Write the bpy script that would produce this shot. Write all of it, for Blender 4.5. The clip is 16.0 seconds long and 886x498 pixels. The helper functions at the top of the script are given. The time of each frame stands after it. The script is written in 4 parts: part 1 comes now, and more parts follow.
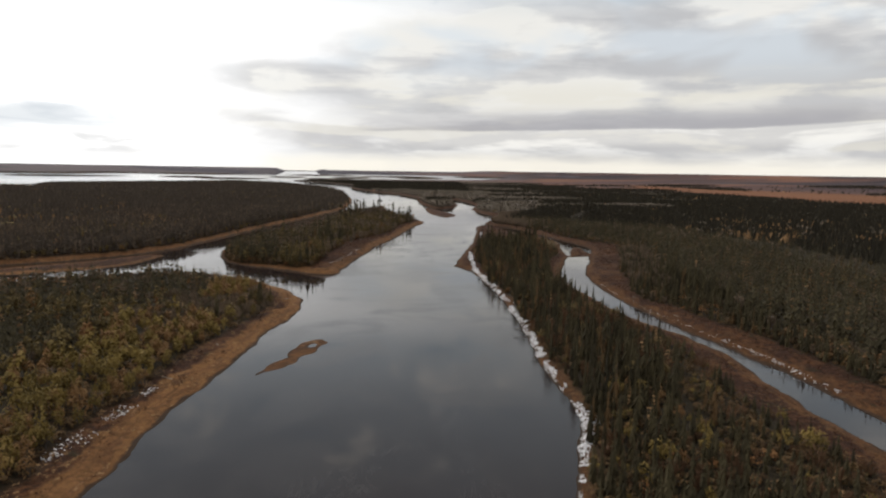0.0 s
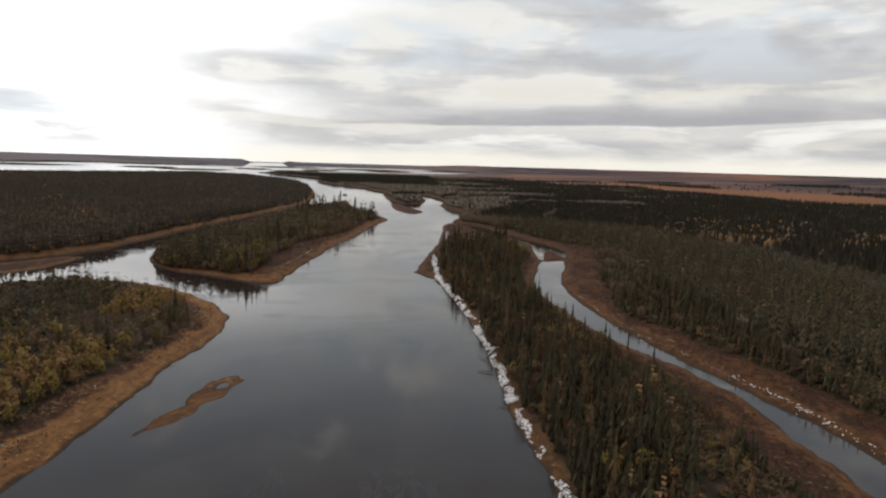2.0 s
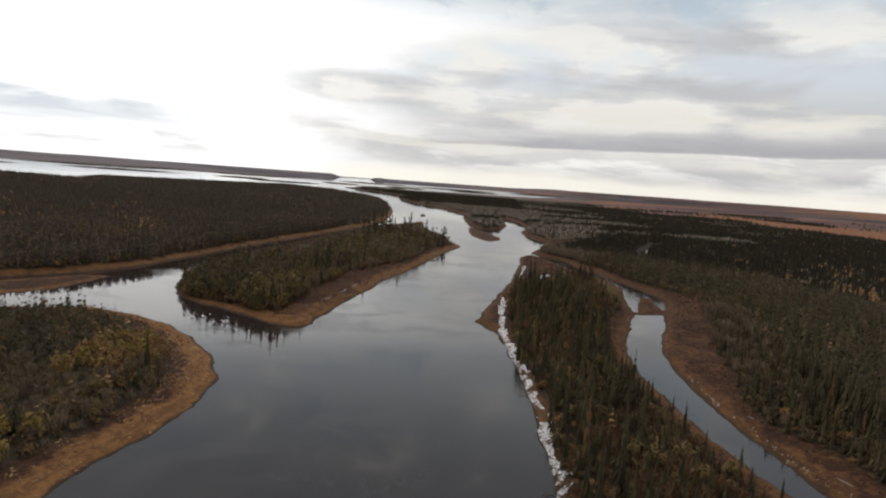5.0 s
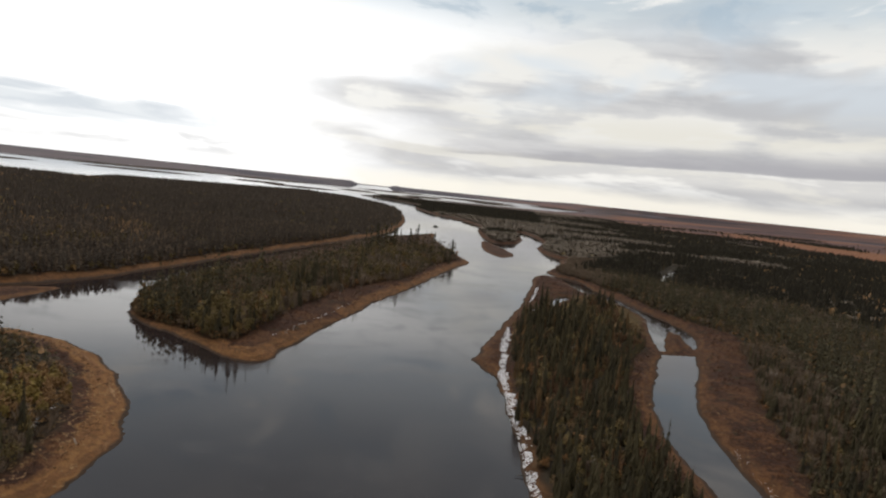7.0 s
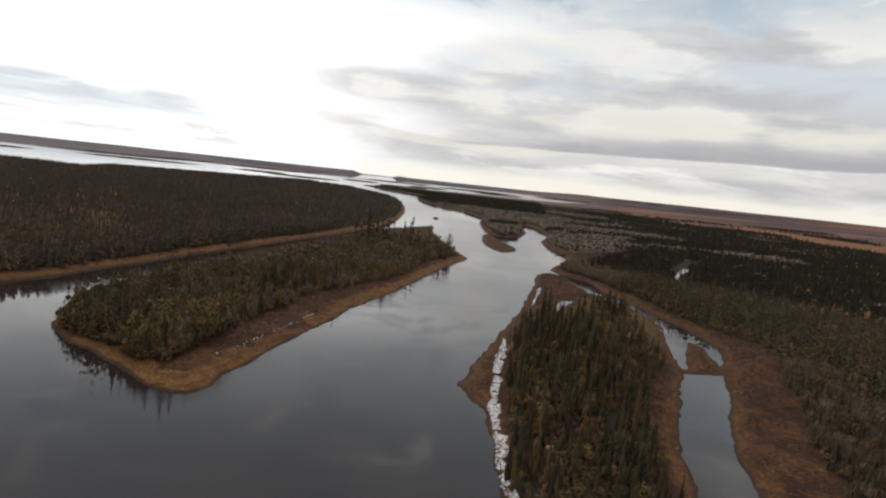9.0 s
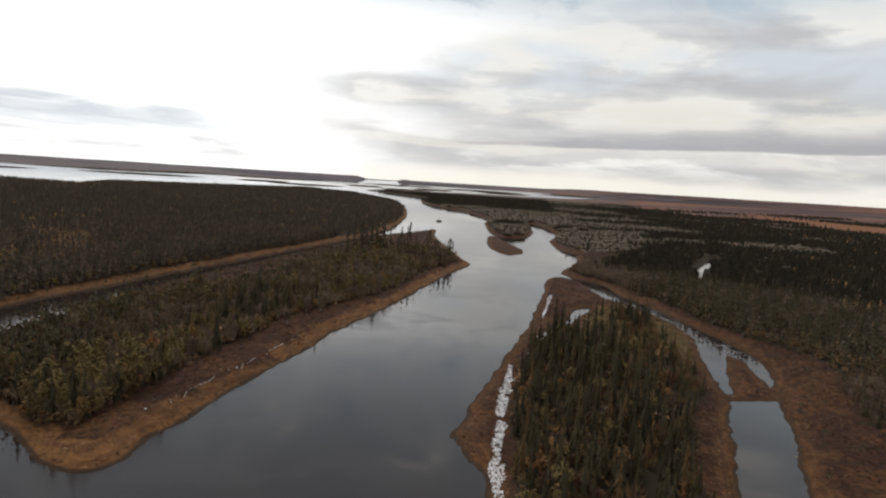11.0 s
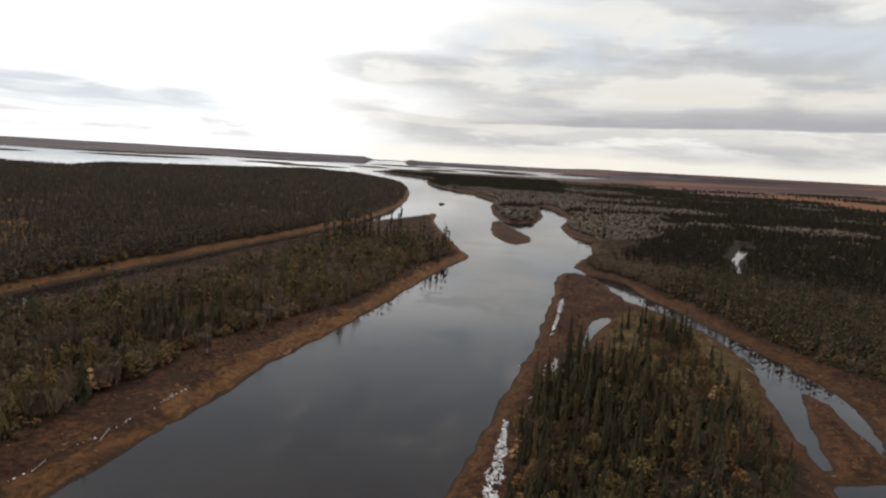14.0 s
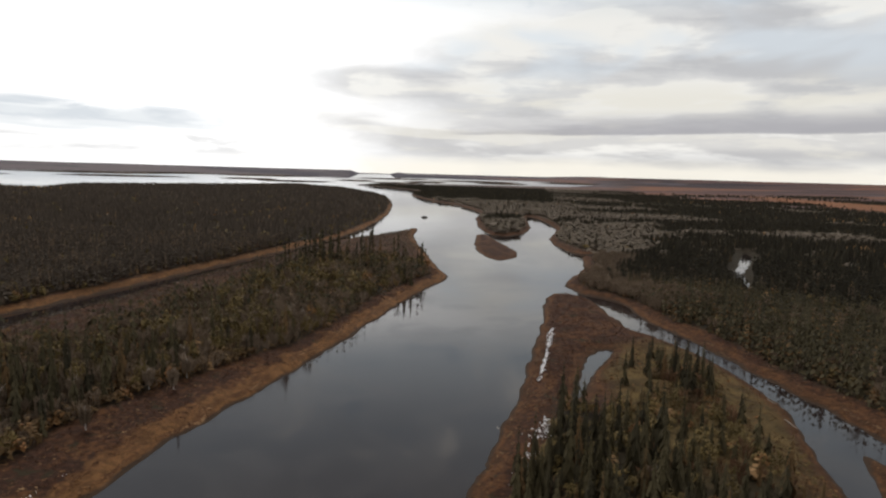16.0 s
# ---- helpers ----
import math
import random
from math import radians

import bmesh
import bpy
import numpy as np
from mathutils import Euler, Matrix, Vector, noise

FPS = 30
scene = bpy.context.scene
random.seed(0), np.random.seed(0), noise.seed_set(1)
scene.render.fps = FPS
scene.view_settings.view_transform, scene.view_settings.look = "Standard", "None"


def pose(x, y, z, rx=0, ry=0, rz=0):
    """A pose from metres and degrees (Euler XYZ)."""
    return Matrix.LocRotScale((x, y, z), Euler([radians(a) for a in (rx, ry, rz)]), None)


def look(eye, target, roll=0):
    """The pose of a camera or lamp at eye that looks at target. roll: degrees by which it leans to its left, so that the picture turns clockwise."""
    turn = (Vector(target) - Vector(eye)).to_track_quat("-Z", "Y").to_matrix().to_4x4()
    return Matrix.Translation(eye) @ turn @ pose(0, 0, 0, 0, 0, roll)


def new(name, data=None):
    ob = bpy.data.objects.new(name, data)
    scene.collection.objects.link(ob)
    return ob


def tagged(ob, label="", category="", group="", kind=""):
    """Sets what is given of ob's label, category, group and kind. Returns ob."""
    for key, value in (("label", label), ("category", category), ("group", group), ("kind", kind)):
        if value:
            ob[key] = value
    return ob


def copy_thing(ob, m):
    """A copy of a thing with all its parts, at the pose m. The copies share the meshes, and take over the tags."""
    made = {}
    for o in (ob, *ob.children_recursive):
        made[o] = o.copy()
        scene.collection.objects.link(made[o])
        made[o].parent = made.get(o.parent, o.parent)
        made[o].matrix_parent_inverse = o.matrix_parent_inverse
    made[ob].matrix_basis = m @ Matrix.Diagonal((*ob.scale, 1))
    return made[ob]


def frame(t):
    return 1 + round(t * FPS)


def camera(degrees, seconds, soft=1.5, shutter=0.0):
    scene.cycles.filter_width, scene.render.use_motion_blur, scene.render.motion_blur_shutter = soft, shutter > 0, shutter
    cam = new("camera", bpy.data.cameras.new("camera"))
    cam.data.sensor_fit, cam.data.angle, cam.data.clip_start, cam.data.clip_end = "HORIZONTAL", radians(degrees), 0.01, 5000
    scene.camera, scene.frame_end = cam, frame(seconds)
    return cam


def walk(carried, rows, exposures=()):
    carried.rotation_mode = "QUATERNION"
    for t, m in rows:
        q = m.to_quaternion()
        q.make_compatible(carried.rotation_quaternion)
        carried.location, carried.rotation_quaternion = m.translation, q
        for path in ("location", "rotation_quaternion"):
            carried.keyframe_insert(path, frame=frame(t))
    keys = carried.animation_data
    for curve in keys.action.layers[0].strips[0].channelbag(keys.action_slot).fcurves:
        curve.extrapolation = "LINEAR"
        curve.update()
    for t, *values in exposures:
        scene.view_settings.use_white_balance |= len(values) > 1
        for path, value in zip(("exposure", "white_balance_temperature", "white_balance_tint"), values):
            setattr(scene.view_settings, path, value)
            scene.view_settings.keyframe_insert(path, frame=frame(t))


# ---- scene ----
cam = camera(70.2, 16.0, soft=2.25)
PATH = [
    (0, (0.687, -1.093, 70.828), (0.714, 0.892, 70.582), 0.9),
    (0.5, (2.783, 12.207, 70.947), (2.839, 14.191, 70.7), 0.9),
    (1, (4.824, 25.472, 71.032), (4.915, 27.454, 70.783), 1.2),
    (1.5, (6.753, 38.379, 71.149), (6.867, 40.359, 70.894), 1.5),
    (2, (8.781, 51.025, 71.398), (8.901, 53.004, 71.135), 1.7),
    (2.5, (10.747, 63.464, 71.66), (10.849, 65.443, 71.393), 2.0),
    (3, (12.647, 76.202, 72.253), (12.708, 78.184, 71.986), 2.2),
    (3.5, (14.626, 89.303, 72.781), (14.625, 91.287, 72.527), 2.5),
    (4, (16.436, 102.316, 73.085), (16.37, 104.301, 72.85), 3.1),
    (6.5, (25.245, 170.533, 75.659), (25.046, 172.514, 75.466), 5.3),
    (7, (26.615, 183.433, 75.755), (26.408, 185.414, 75.569), 5.9),
    (7.5, (27.577, 196.041, 75.966), (27.366, 198.022, 75.781), 6.4),
    (8, (28.416, 208.68, 76.081), (28.207, 210.66, 75.888), 6.9),
    (8.5, (29.348, 221.64, 76.189), (29.138, 223.618, 75.982), 6.7),
    (9, (30.244, 234.78, 76.065), (30.024, 236.756, 75.848), 6.1),
    (11.5, (32.919, 298.1, 75.556), (32.667, 300.073, 75.341), 3.3),
    (12, (33.294, 311.472, 75.588), (33.037, 313.443, 75.365), 3.4),
    (12.5, (33.698, 325.088, 75.377), (33.439, 327.057, 75.143), 3.6),
    (13, (33.905, 338.92, 75.306), (33.64, 340.887, 75.057), 3.8),
    (13.5, (34.424, 352.54, 75.194), (34.151, 354.503, 74.929), 3.6),
    (14, (34.87, 365.636, 75.343), (34.593, 367.597, 75.066), 3.2),
    (14.5, (35.286, 378.191, 75.182), (35.004, 380.152, 74.907), 2.6),
    (15, (35.991, 391.039, 75.059), (35.714, 393.003, 74.798), 2.0),
    (15.5, (37.026, 404.716, 75.013), (36.764, 406.683, 74.766), 1.7),
    (16, (38.342, 418.429, 74.817), (38.092, 420.398, 74.577), 1.6),
]
walk(cam, [(t, look(eye, target, roll)) for t, eye, target, roll in PATH])

# ---------------------------------------------------------------- light
SUN_AZ, SUN_EL = -30.0, 52.0     # degrees from +y (minus: to the left) and above the horizon
GAP_AZ, GAP_EL = -26.0, 15.0     # where the cloud deck is thinnest and brightest
world = bpy.data.worlds.new("overcast_sky")
scene.world = world
world.use_nodes = True


class Net:
    """Short hand for a node tree."""

    def __init__(self, tree):
        self.tree = tree
        tree.nodes.clear()

    def add(self, kind, ins=None, **props):
        n = self.tree.nodes.new(kind)
        for k, v in props.items():
            setattr(n, k, v)
        for k, v in (ins or {}).items():
            if isinstance(v, bpy.types.NodeSocket):
                self.tree.links.new(v, n.inputs[k])
            else:
                n.inputs[k].default_value = v
        return n

    def math(self, op, a, b=0.0, c=0.0, clamp=False):
        n = self.add("ShaderNodeMath", {0: a, 1: b, 2: c}, operation=op)
        n.use_clamp = clamp
        return n.outputs[0]

    def mix(self, f, a, b, mode="MIX"):
        n = self.add("ShaderNodeMix", {0: f, 6: a, 7: b}, data_type="RGBA", blend_type=mode)
        return n.outputs[2]

    def noise(self, vec, scale, detail=4.0, rough=0.55, distort=0.0):
        return self.add("ShaderNodeTexNoise", {"Vector": vec, "Scale": scale, "Detail": detail, "Roughness": rough, "Distortion": distort}).outputs[0]

    def step(self, v, lo, hi, a=0.0, b=1.0):
        n = self.add("ShaderNodeMapRange", {0: v, 1: lo, 2: hi, 3: a, 4: b}, interpolation_type="SMOOTHSTEP")
        return n.outputs[0]


def rgb(r, g, b):
    return (r, g, b, 1.0)


def build_sky():
    n = Net(world.node_tree)
    way = n.add("ShaderNodeTexCoord").outputs["Generated"]
    split = n.add("ShaderNodeSeparateXYZ", {0: way})
    x, y, z = split.outputs
    az = n.math("MULTIPLY", n.math("ARCTAN2", x, y), 57.2958)
    el = n.math("MULTIPLY", n.math("ARCSINE", z), 57.2958)
    # cloud masses, about three times as long as high
    fold = n.add("ShaderNodeCombineXYZ", {0: n.math("MULTIPLY", az, 0.055), 1: n.math("MULTIPLY", el, 0.15), 2: 1.3}).outputs[0]
    broad = n.noise(fold, 1.25, 3.0, 0.45, 0.4)
    lumps = n.noise(fold, 2.6, 6.0, 0.53, 0.35)
    wisps = n.noise(n.add("ShaderNodeMapping", {"Vector": fold, "Scale": (1.0, 2.6, 1.0)}).outputs[0], 2.6, 5.0, 0.50, 0.4)
    deck = n.math("ADD", n.math("MULTIPLY", broad, 0.46), n.math("ADD", n.math("MULTIPLY", lumps, 0.36), n.math("MULTIPLY", wisps, 0.18)))
    blue = n.add("ShaderNodeTexSky", sky_type="NISHITA", sun_disc=False, sun_elevation=radians(SUN_EL), sun_rotation=radians(SUN_AZ)).outputs[0]
    sky = n.mix(1.0, blue, rgb(0.10, 0.10, 0.10), "MULTIPLY")
    clear = n.mix(0.88, sky, rgb(0.74, 0.80, 0.85))
    cloud = n.mix(n.step(deck, 0.42, 0.50), rgb(0.535, 0.54, 0.555), rgb(0.665, 0.665, 0.665))
    cloud = n.mix(n.step(deck, 0.49, 0.56), cloud, rgb(0.86, 0.85, 0.815))
    hole = n.noise(n.add("ShaderNodeMapping", {"Vector": fold, "Location": (4.1, 2.2, 0.0)}).outputs[0], 1.7, 3.0, 0.45, 0.4)
    cloud = n.mix(n.math("MULTIPLY", n.step(hole, 0.48, 0.66, 0.0, 0.65), n.step(el, 6.0, 10.0)), cloud, clear)
    # long flat cloud bars low down, white above and grey beneath
    bar = n.add("ShaderNodeMapping", {"Vector": way, "Scale": (2.0, 2.0, 13.0), "Rotation": (0.0, radians(1.2), 0.0)}).outputs[0]
    bars = n.noise(bar, 1.9, 7.0, 0.56, 0.25)
    bars_up = n.noise(n.add("ShaderNodeMapping", {"Vector": bar, "Location": (0.0, 0.0, 0.16)}).outputs[0], 1.9, 7.0, 0.56, 0.25)
    rim = n.math("MULTIPLY", n.step(n.math("SUBTRACT", bars, bars_up), 0.0, 0.12), 0.5)
    low = n.mix(n.step(bars, 0.42, 0.54), rgb(0.92, 0.91, 0.88), rgb(0.54, 0.535, 0.54))
    low = n.mix(rim, low, rgb(0.90, 0.86, 0.74))
    cloud = n.mix(n.math("MULTIPLY", n.step(z, 0.060, 0.115, 0.85, 0.0), n.step(z, 0.015, 0.04)), cloud, low)
    # the flat grey base of the nearer deck, with its lit shoulder above
    drift = n.noise(n.add("ShaderNodeMapping", {"Vector": way, "Scale": (1.6, 1.6, 5.0)}).outputs[0], 1.6, 6.0, 0.55)
    lift = n.math("ADD", n.math("SUBTRACT", z, n.math("MULTIPLY", x, 0.020)), n.math("MULTIPLY", n.math("SUBTRACT", drift, 0.5), 0.020))
    right = n.step(n.math("ADD", az, n.math("MULTIPLY", n.math("SUBTRACT", wisps, 0.5), 26.0)), -11.0, -2.0)
    under = n.math("MULTIPLY", n.step(lift, 0.030, 0.044), n.step(lift, 0.058, 0.0615, 1.0, 0.0))
    cloud = n.mix(n.math("MULTIPLY", n.math("MULTIPLY", under, right), n.step(bars, 0.40, 0.55, 0.85, 0.35)), cloud, rgb(0.95, 0.93, 0.88))
    base = n.math("MULTIPLY", n.math("MULTIPLY", n.step(lift, 0.0588, 0.0622), n.step(lift, 0.066, 0.100, 1.0, 0.0)), right)
    cloud = n.mix(n.math("MULTIPLY", base, n.step(drift, 0.34, 0.50, 0.55, 0.92)), cloud, rgb(0.42, 0.415, 0.44))
    shoulder = n.math("MULTIPLY", n.math("MULTIPLY", n.step(lift, 0.082, 0.102), n.step(lift, 0.108, 0.150, 1.0, 0.0)), right)
    cloud = n.mix(n.math("MULTIPLY", shoulder, n.step(n.math("ADD", n.math("MULTIPLY", lumps, 0.5), n.math("MULTIPLY", wisps, 0.5)), 0.42, 0.58, 0.1, 0.8)), cloud, rgb(0.80, 0.775, 0.70))
    # thin bright strip under the deck's far edge
    strip = n.step(n.math("ADD", z, n.math("MULTIPLY", n.math("SUBTRACT", bars, 0.5), 0.030)), 0.010, 0.032, 1.0, 0.0)
    cloud = n.mix(n.math("MULTIPLY", strip, 0.85), cloud, rgb(1.0, 0.95, 0.84))
    # where the deck opens into bright haze, with an uneven edge
    tongue = n.math("MULTIPLY", n.step(el, 6.0, 7.3), n.step(el, 8.2, 9.8, 1.0, 0.0))
    bound = n.math("SUBTRACT", n.step(el, 8.8, 14.5, -14.0, 4.0), n.math("MULTIPLY", tongue, 9.0))
    edge = n.math("ADD", n.math("SUBTRACT", az, bound), n.math("ADD", n.math("MULTIPLY", n.math("SUBTRACT", broad, 0.5), 34.0), n.math("MULTIPLY", n.math("SUBTRACT", lumps, 0.5), 30.0)))
    cover = n.math("MAXIMUM", n.step(edge, -11.0, 11.0), n.step(az, -85.0, -50.0, 1.0, 0.0))
    cover = n.math("MAXIMUM", cover, n.step(el, 16.0, 26.0, 0.0, 0.75))
    haze = n.mix(n.step(lumps, 0.36, 0.50, 0.5, 0.0), rgb(0.99, 0.99, 0.985), rgb(0.86, 0.865, 0.87))
    cloud = n.mix(cover, haze, cloud)
    # the deck glows where it is thin
    a, e = radians(GAP_AZ), radians(GAP_EL)
    gap_way = (math.sin(a) * math.cos(e), math.cos(a) * math.cos(e), math.sin(e))
    dot = n.add("ShaderNodeVectorMath", {0: way, 1: gap_way}, operation="DOT_PRODUCT").outputs["Value"]
    glow = n.math("POWER", n.math("MAXIMUM", dot, 0.0), 26.0)
    glow = n.math("MULTIPLY", glow, n.step(cover, 0.0, 1.0, 1.0, 0.30))
    glow = n.math("MULTIPLY", glow, n.step(z, 0.18, 0.40, 1.0, 0.10))
    cloud = n.mix(1.0, cloud, n.mix(glow, rgb(0, 0, 0), rgb(0.50, 0.49, 0.48)), "ADD")
    # blue-grey streaks low in the bright part
    veil = n.math("ADD", el, n.math("MULTIPLY", n.math("SUBTRACT", wisps, 0.5), 2.4))
    streak = n.math("MULTIPLY", n.math("MULTIPLY", n.step(veil, 2.6, 3.5), n.step(veil, 4.2, 5.1, 1.0, 0.0)), n.step(n.math("ADD", az, n.math("MULTIPLY", lumps, 10.0)), -26.0, -19.0, 1.0, 0.0))
    cloud = n.mix(n.math("MULTIPLY", streak, 0.88), cloud, n.mix(n.step(wisps, 0.45, 0.6), rgb(0.66, 0.71, 0.76), rgb(0.80, 0.84, 0.87)))
    thread = n.math("MULTIPLY", n.math("MULTIPLY", n.step(veil, 0.5, 1.1), n.step(veil, 1.9, 2.5, 1.0, 0.0)), n.step(az, -24.0, -12.0, 1.0, 0.0))
    cloud = n.mix(n.math("MULTIPLY", thread, n.step(wisps, 0.38, 0.55, 0.75, 0.1)), cloud, rgb(0.74, 0.74, 0.745))
    # higher up, mostly unseen: deck dimmed, bright and blue-grey patches added for water reflections
    cloud = n.mix(n.step(z, 0.22, 0.42), cloud, n.mix(1.0, cloud, rgb(0.68, 0.655, 0.66), "MULTIPLY"))
    flat = n.add("ShaderNodeCombineXYZ", {0: n.math("DIVIDE", x, n.math("ADD", n.math("MAXIMUM", z, 0.0), 0.12)), 1: n.math("DIVIDE", y, n.math("ADD", n.math("MAXIMUM", z, 0.0), 0.12)), 2: 0.4}).outputs[0]
    patch = n.noise(flat, 2.3, 6.0, 0.58, 0.5)
    high = n.math("MULTIPLY", n.step(el, 12.5, 17.0), n.step(el, 30.0, 46.0, 1.0, 0.0))
    cloud = n.mix(n.math("MULTIPLY", n.math("MULTIPLY", high, n.step(el, 24.0, 34.0, 0.60, 0.15)), n.step(n.math("ABSOLUTE", az), 35.0, 70.0, 1.0, 0.0)), cloud, rgb(0.47, 0.59, 0.68))
    cloud = n.mix(n.math("MULTIPLY", high, n.step(patch, 0.46, 0.34, 0.0, 0.8)), cloud, rgb(0.43, 0.53, 0.62))
    cloud = n.mix(n.math("MULTIPLY", high, n.step(patch, 0.54, 0.64, 0.0, 0.75)), cloud, rgb(0.98, 0.96, 0.92))
    # below the horizon: dull ground light
    total = n.mix(n.step(z, -0.03, -0.004), rgb(0.10, 0.09, 0.08), cloud)
    bg = n.add("ShaderNodeBackground", {0: total, 1: 1.0})
    n.add("ShaderNodeOutputWorld", {0: bg.outputs[0]})


build_sky()
sun = new("sun", bpy.data.lights.new("sun", "SUN"))
sun.data.energy, sun.data.angle, sun.data.color = 1.45, radians(24), (1.0, 0.96, 0.9)
a, e = radians(SUN_AZ), radians(SUN_EL)
sun.matrix_world = look((0, 0, 300), (-300 * math.sin(a) * math.cos(e), -300 * math.cos(a) * math.cos(e), 300 - 300 * math.sin(e)))
scene.view_settings.exposure = 0.0


# ---------------------------------------------------------------- plan: shores, in metres
LEFT_LAND = [(-5000, -400), (-5000, 1850), (-3000, 1850), (-1900, 1930), (-1250, 1960), (-1400, 2280), (-1000, 2860), (-800, 2900), (-640, 2760),
             (-450, 2400), (-320, 2080), (-250, 1780), (-200, 1510), (-178, 1350), (-166, 1200), (-164, 1090), (-180, 940), (-197, 800),
             (-210, 690), (-216, 620), (-222, 562), (-231, 530), (-239, 507), (-250, 488), (-275, 462), (-320, 428), (-430, 372), (-700, 250), (-1500, 60), (-3000, -400)]
POINT_LAND = [(-95, -400), (-84, 20), (-77, 100), (-75, 127), (-74, 148), (-76, 171), (-74, 200), (-73, 230), (-72, 259), (-69, 284), (-65, 311),
              (-72, 337), (-86, 364), (-104, 385), (-126, 404), (-146, 415), (-172, 421), (-198, 411), (-270, 366), (-420, 298), (-700, 215), (-1500, 20), (-2600, -400)]
MID_ISLAND = [(-162, 484), (-144, 460), (-117, 445), (-96, 431), (-82, 422), (-67, 420), (-65, 444), (-62, 475), (-59, 515), (-55, 566), (-48, 610),
              (-42, 650), (-36, 700), (-30, 765), (-22, 815), (-14, 857), (-22, 885), (-36, 935), (-61, 1028), (-88, 1140), (-102, 1240),
              (-114, 1180), (-130, 1120), (-152, 1070), (-160, 980), (-170, 890), (-178, 800), (-184, 720), (-188, 665), (-190, 610), (-184, 560), (-172, 510)]
SPIT_LAND = [(30, -400), (31, 60), (33, 129), (39, 152), (43, 172), (44, 185), (42, 200), (41, 240), (42, 263), (41, 298), (40, 337), (36, 384),
             (32, 410), (28, 440), (17, 467), (20, 495), (25, 528), (31, 570), (36, 605), (41, 640), (46, 690), (51, 745), (54, 802), (60, 820),
             (70, 820), (80, 808), (83, 785), (88, 755), (93, 732), (102, 723), (112, 702), (119, 678), (125, 650), (126, 628), (120, 595), (117, 560),
             (113, 528), (105, 493), (95, 458), (88, 425), (86, 397), (89, 362), (93, 329), (97, 303), (104, 283), (112, 265), (117, 245), (116, 214), (116, 193), (120, 100)]
RIGHT_NEAR = [(150, -400), (138, 100), (131, 195), (128, 225), (122, 253), (116, 280), (112, 305), (107, 335), (104, 362), (103, 395), (108, 436),
              (116, 472), (126, 500), (131, 527), (141, 556), (147, 588), (145, 620), (137, 650), (129, 680), (117, 722), (107, 752), (100, 798), (90, 814),
              (77, 826), (69, 852), (70, 867), (80, 902), (90, 940), (95, 1015), (118, 1046), (94, 1034), (82, 1062), (72, 1113), (69, 1177), (80, 1250),
              (84, 1310), (78, 1415), (60, 1530)]
RIGHT_FAR = [(44, 1580), (42, 1500), (50, 1330), (38, 1225), (18, 1190), (-2, 1201), (-24, 1300), (-40, 1472), (-46, 1636), (-81, 1784), (-136, 1931),
             (-194, 2045), (-275, 2259), (-345, 2521), (-317, 2650), (-390, 2900), (-560, 3150), (-740, 3320), (-690, 3520), (-300, 3720), (250, 3830),
             (430, 4150), (520, 4500), (700, 5200), (5200, 5200), (5200, -400)]
ISLET = [(-17, 1175), (-8, 1190), (12, 1115), (30, 1040), (32, 994), (20, 968), (6, 990), (-8, 1050)]
CREEK_ISLET = [(119, 536), (120.5, 550), (124, 566), (129, 586), (135.5, 600), (140, 589), (138.5, 574), (137, 560), (135.5, 551), (140, 545), (133, 531), (119.5, 528.5), (109, 528), (109, 533)]
MUD_BAR = [(-65, 203), (-60, 218), (-56, 231), (-53.5, 250), (-47.5, 258), (-42.5, 250), (-47, 234), (-51, 219), (-58, 211)]
SIDE_BAR = [(-217, 504), (-227, 503), (-238, 492), (-247, 477), (-263, 455), (-300, 418), (-288, 398), (-244, 420), (-224, 441), (-217, 458), (-216, 480)]
POND = [(74, 692), (79, 692), (76, 682), (67, 654), (60, 630), (56.5, 628), (60, 644), (63, 660), (67, 679)]
SLOUGH = [(195, 872), (200, 870), (212, 932), (236, 996), (262, 1062), (274, 1108), (267, 1110), (251, 1066), (228, 1002), (204, 938)]


def smooth_ring(ring, n=3):
    p = np.array(ring, float)
    a, b, c, d = np.roll(p, 1, 0), p, np.roll(p, -1, 0), np.roll(p, -2, 0)
    out = []
    for k in range(n):
        t = k / n
        out.append(0.5 * (2 * b + (c - a) * t + (2 * a - 5 * b + 4 * c - d) * t**2 + (3 * b - a - 3 * c + d) * t**3))
    return np.stack(out, 1).reshape(-1, 2)


LANDS = {"left": np.array(LEFT_LAND, float), "point": np.array(POINT_LAND, float), "mid": smooth_ring(MID_ISLAND), "spit": np.array(SPIT_LAND, float),
         "right": np.array(RIGHT_NEAR + RIGHT_FAR, float), "islet": smooth_ring(ISLET), "creek": np.array(CREEK_ISLET, float), "bar": smooth_ring(MUD_BAR), "side_bar": smooth_ring(SIDE_BAR)}
POOL = [(-50.0, 244.5), (-49.8, 249), (-48.6, 252), (-47.2, 250), (-47.8, 247), (-48.8, 244)]
PONDS = [smooth_ring(POND), smooth_ring(SLOUGH), smooth_ring(POOL)]
rng = np.random.default_rng(7)


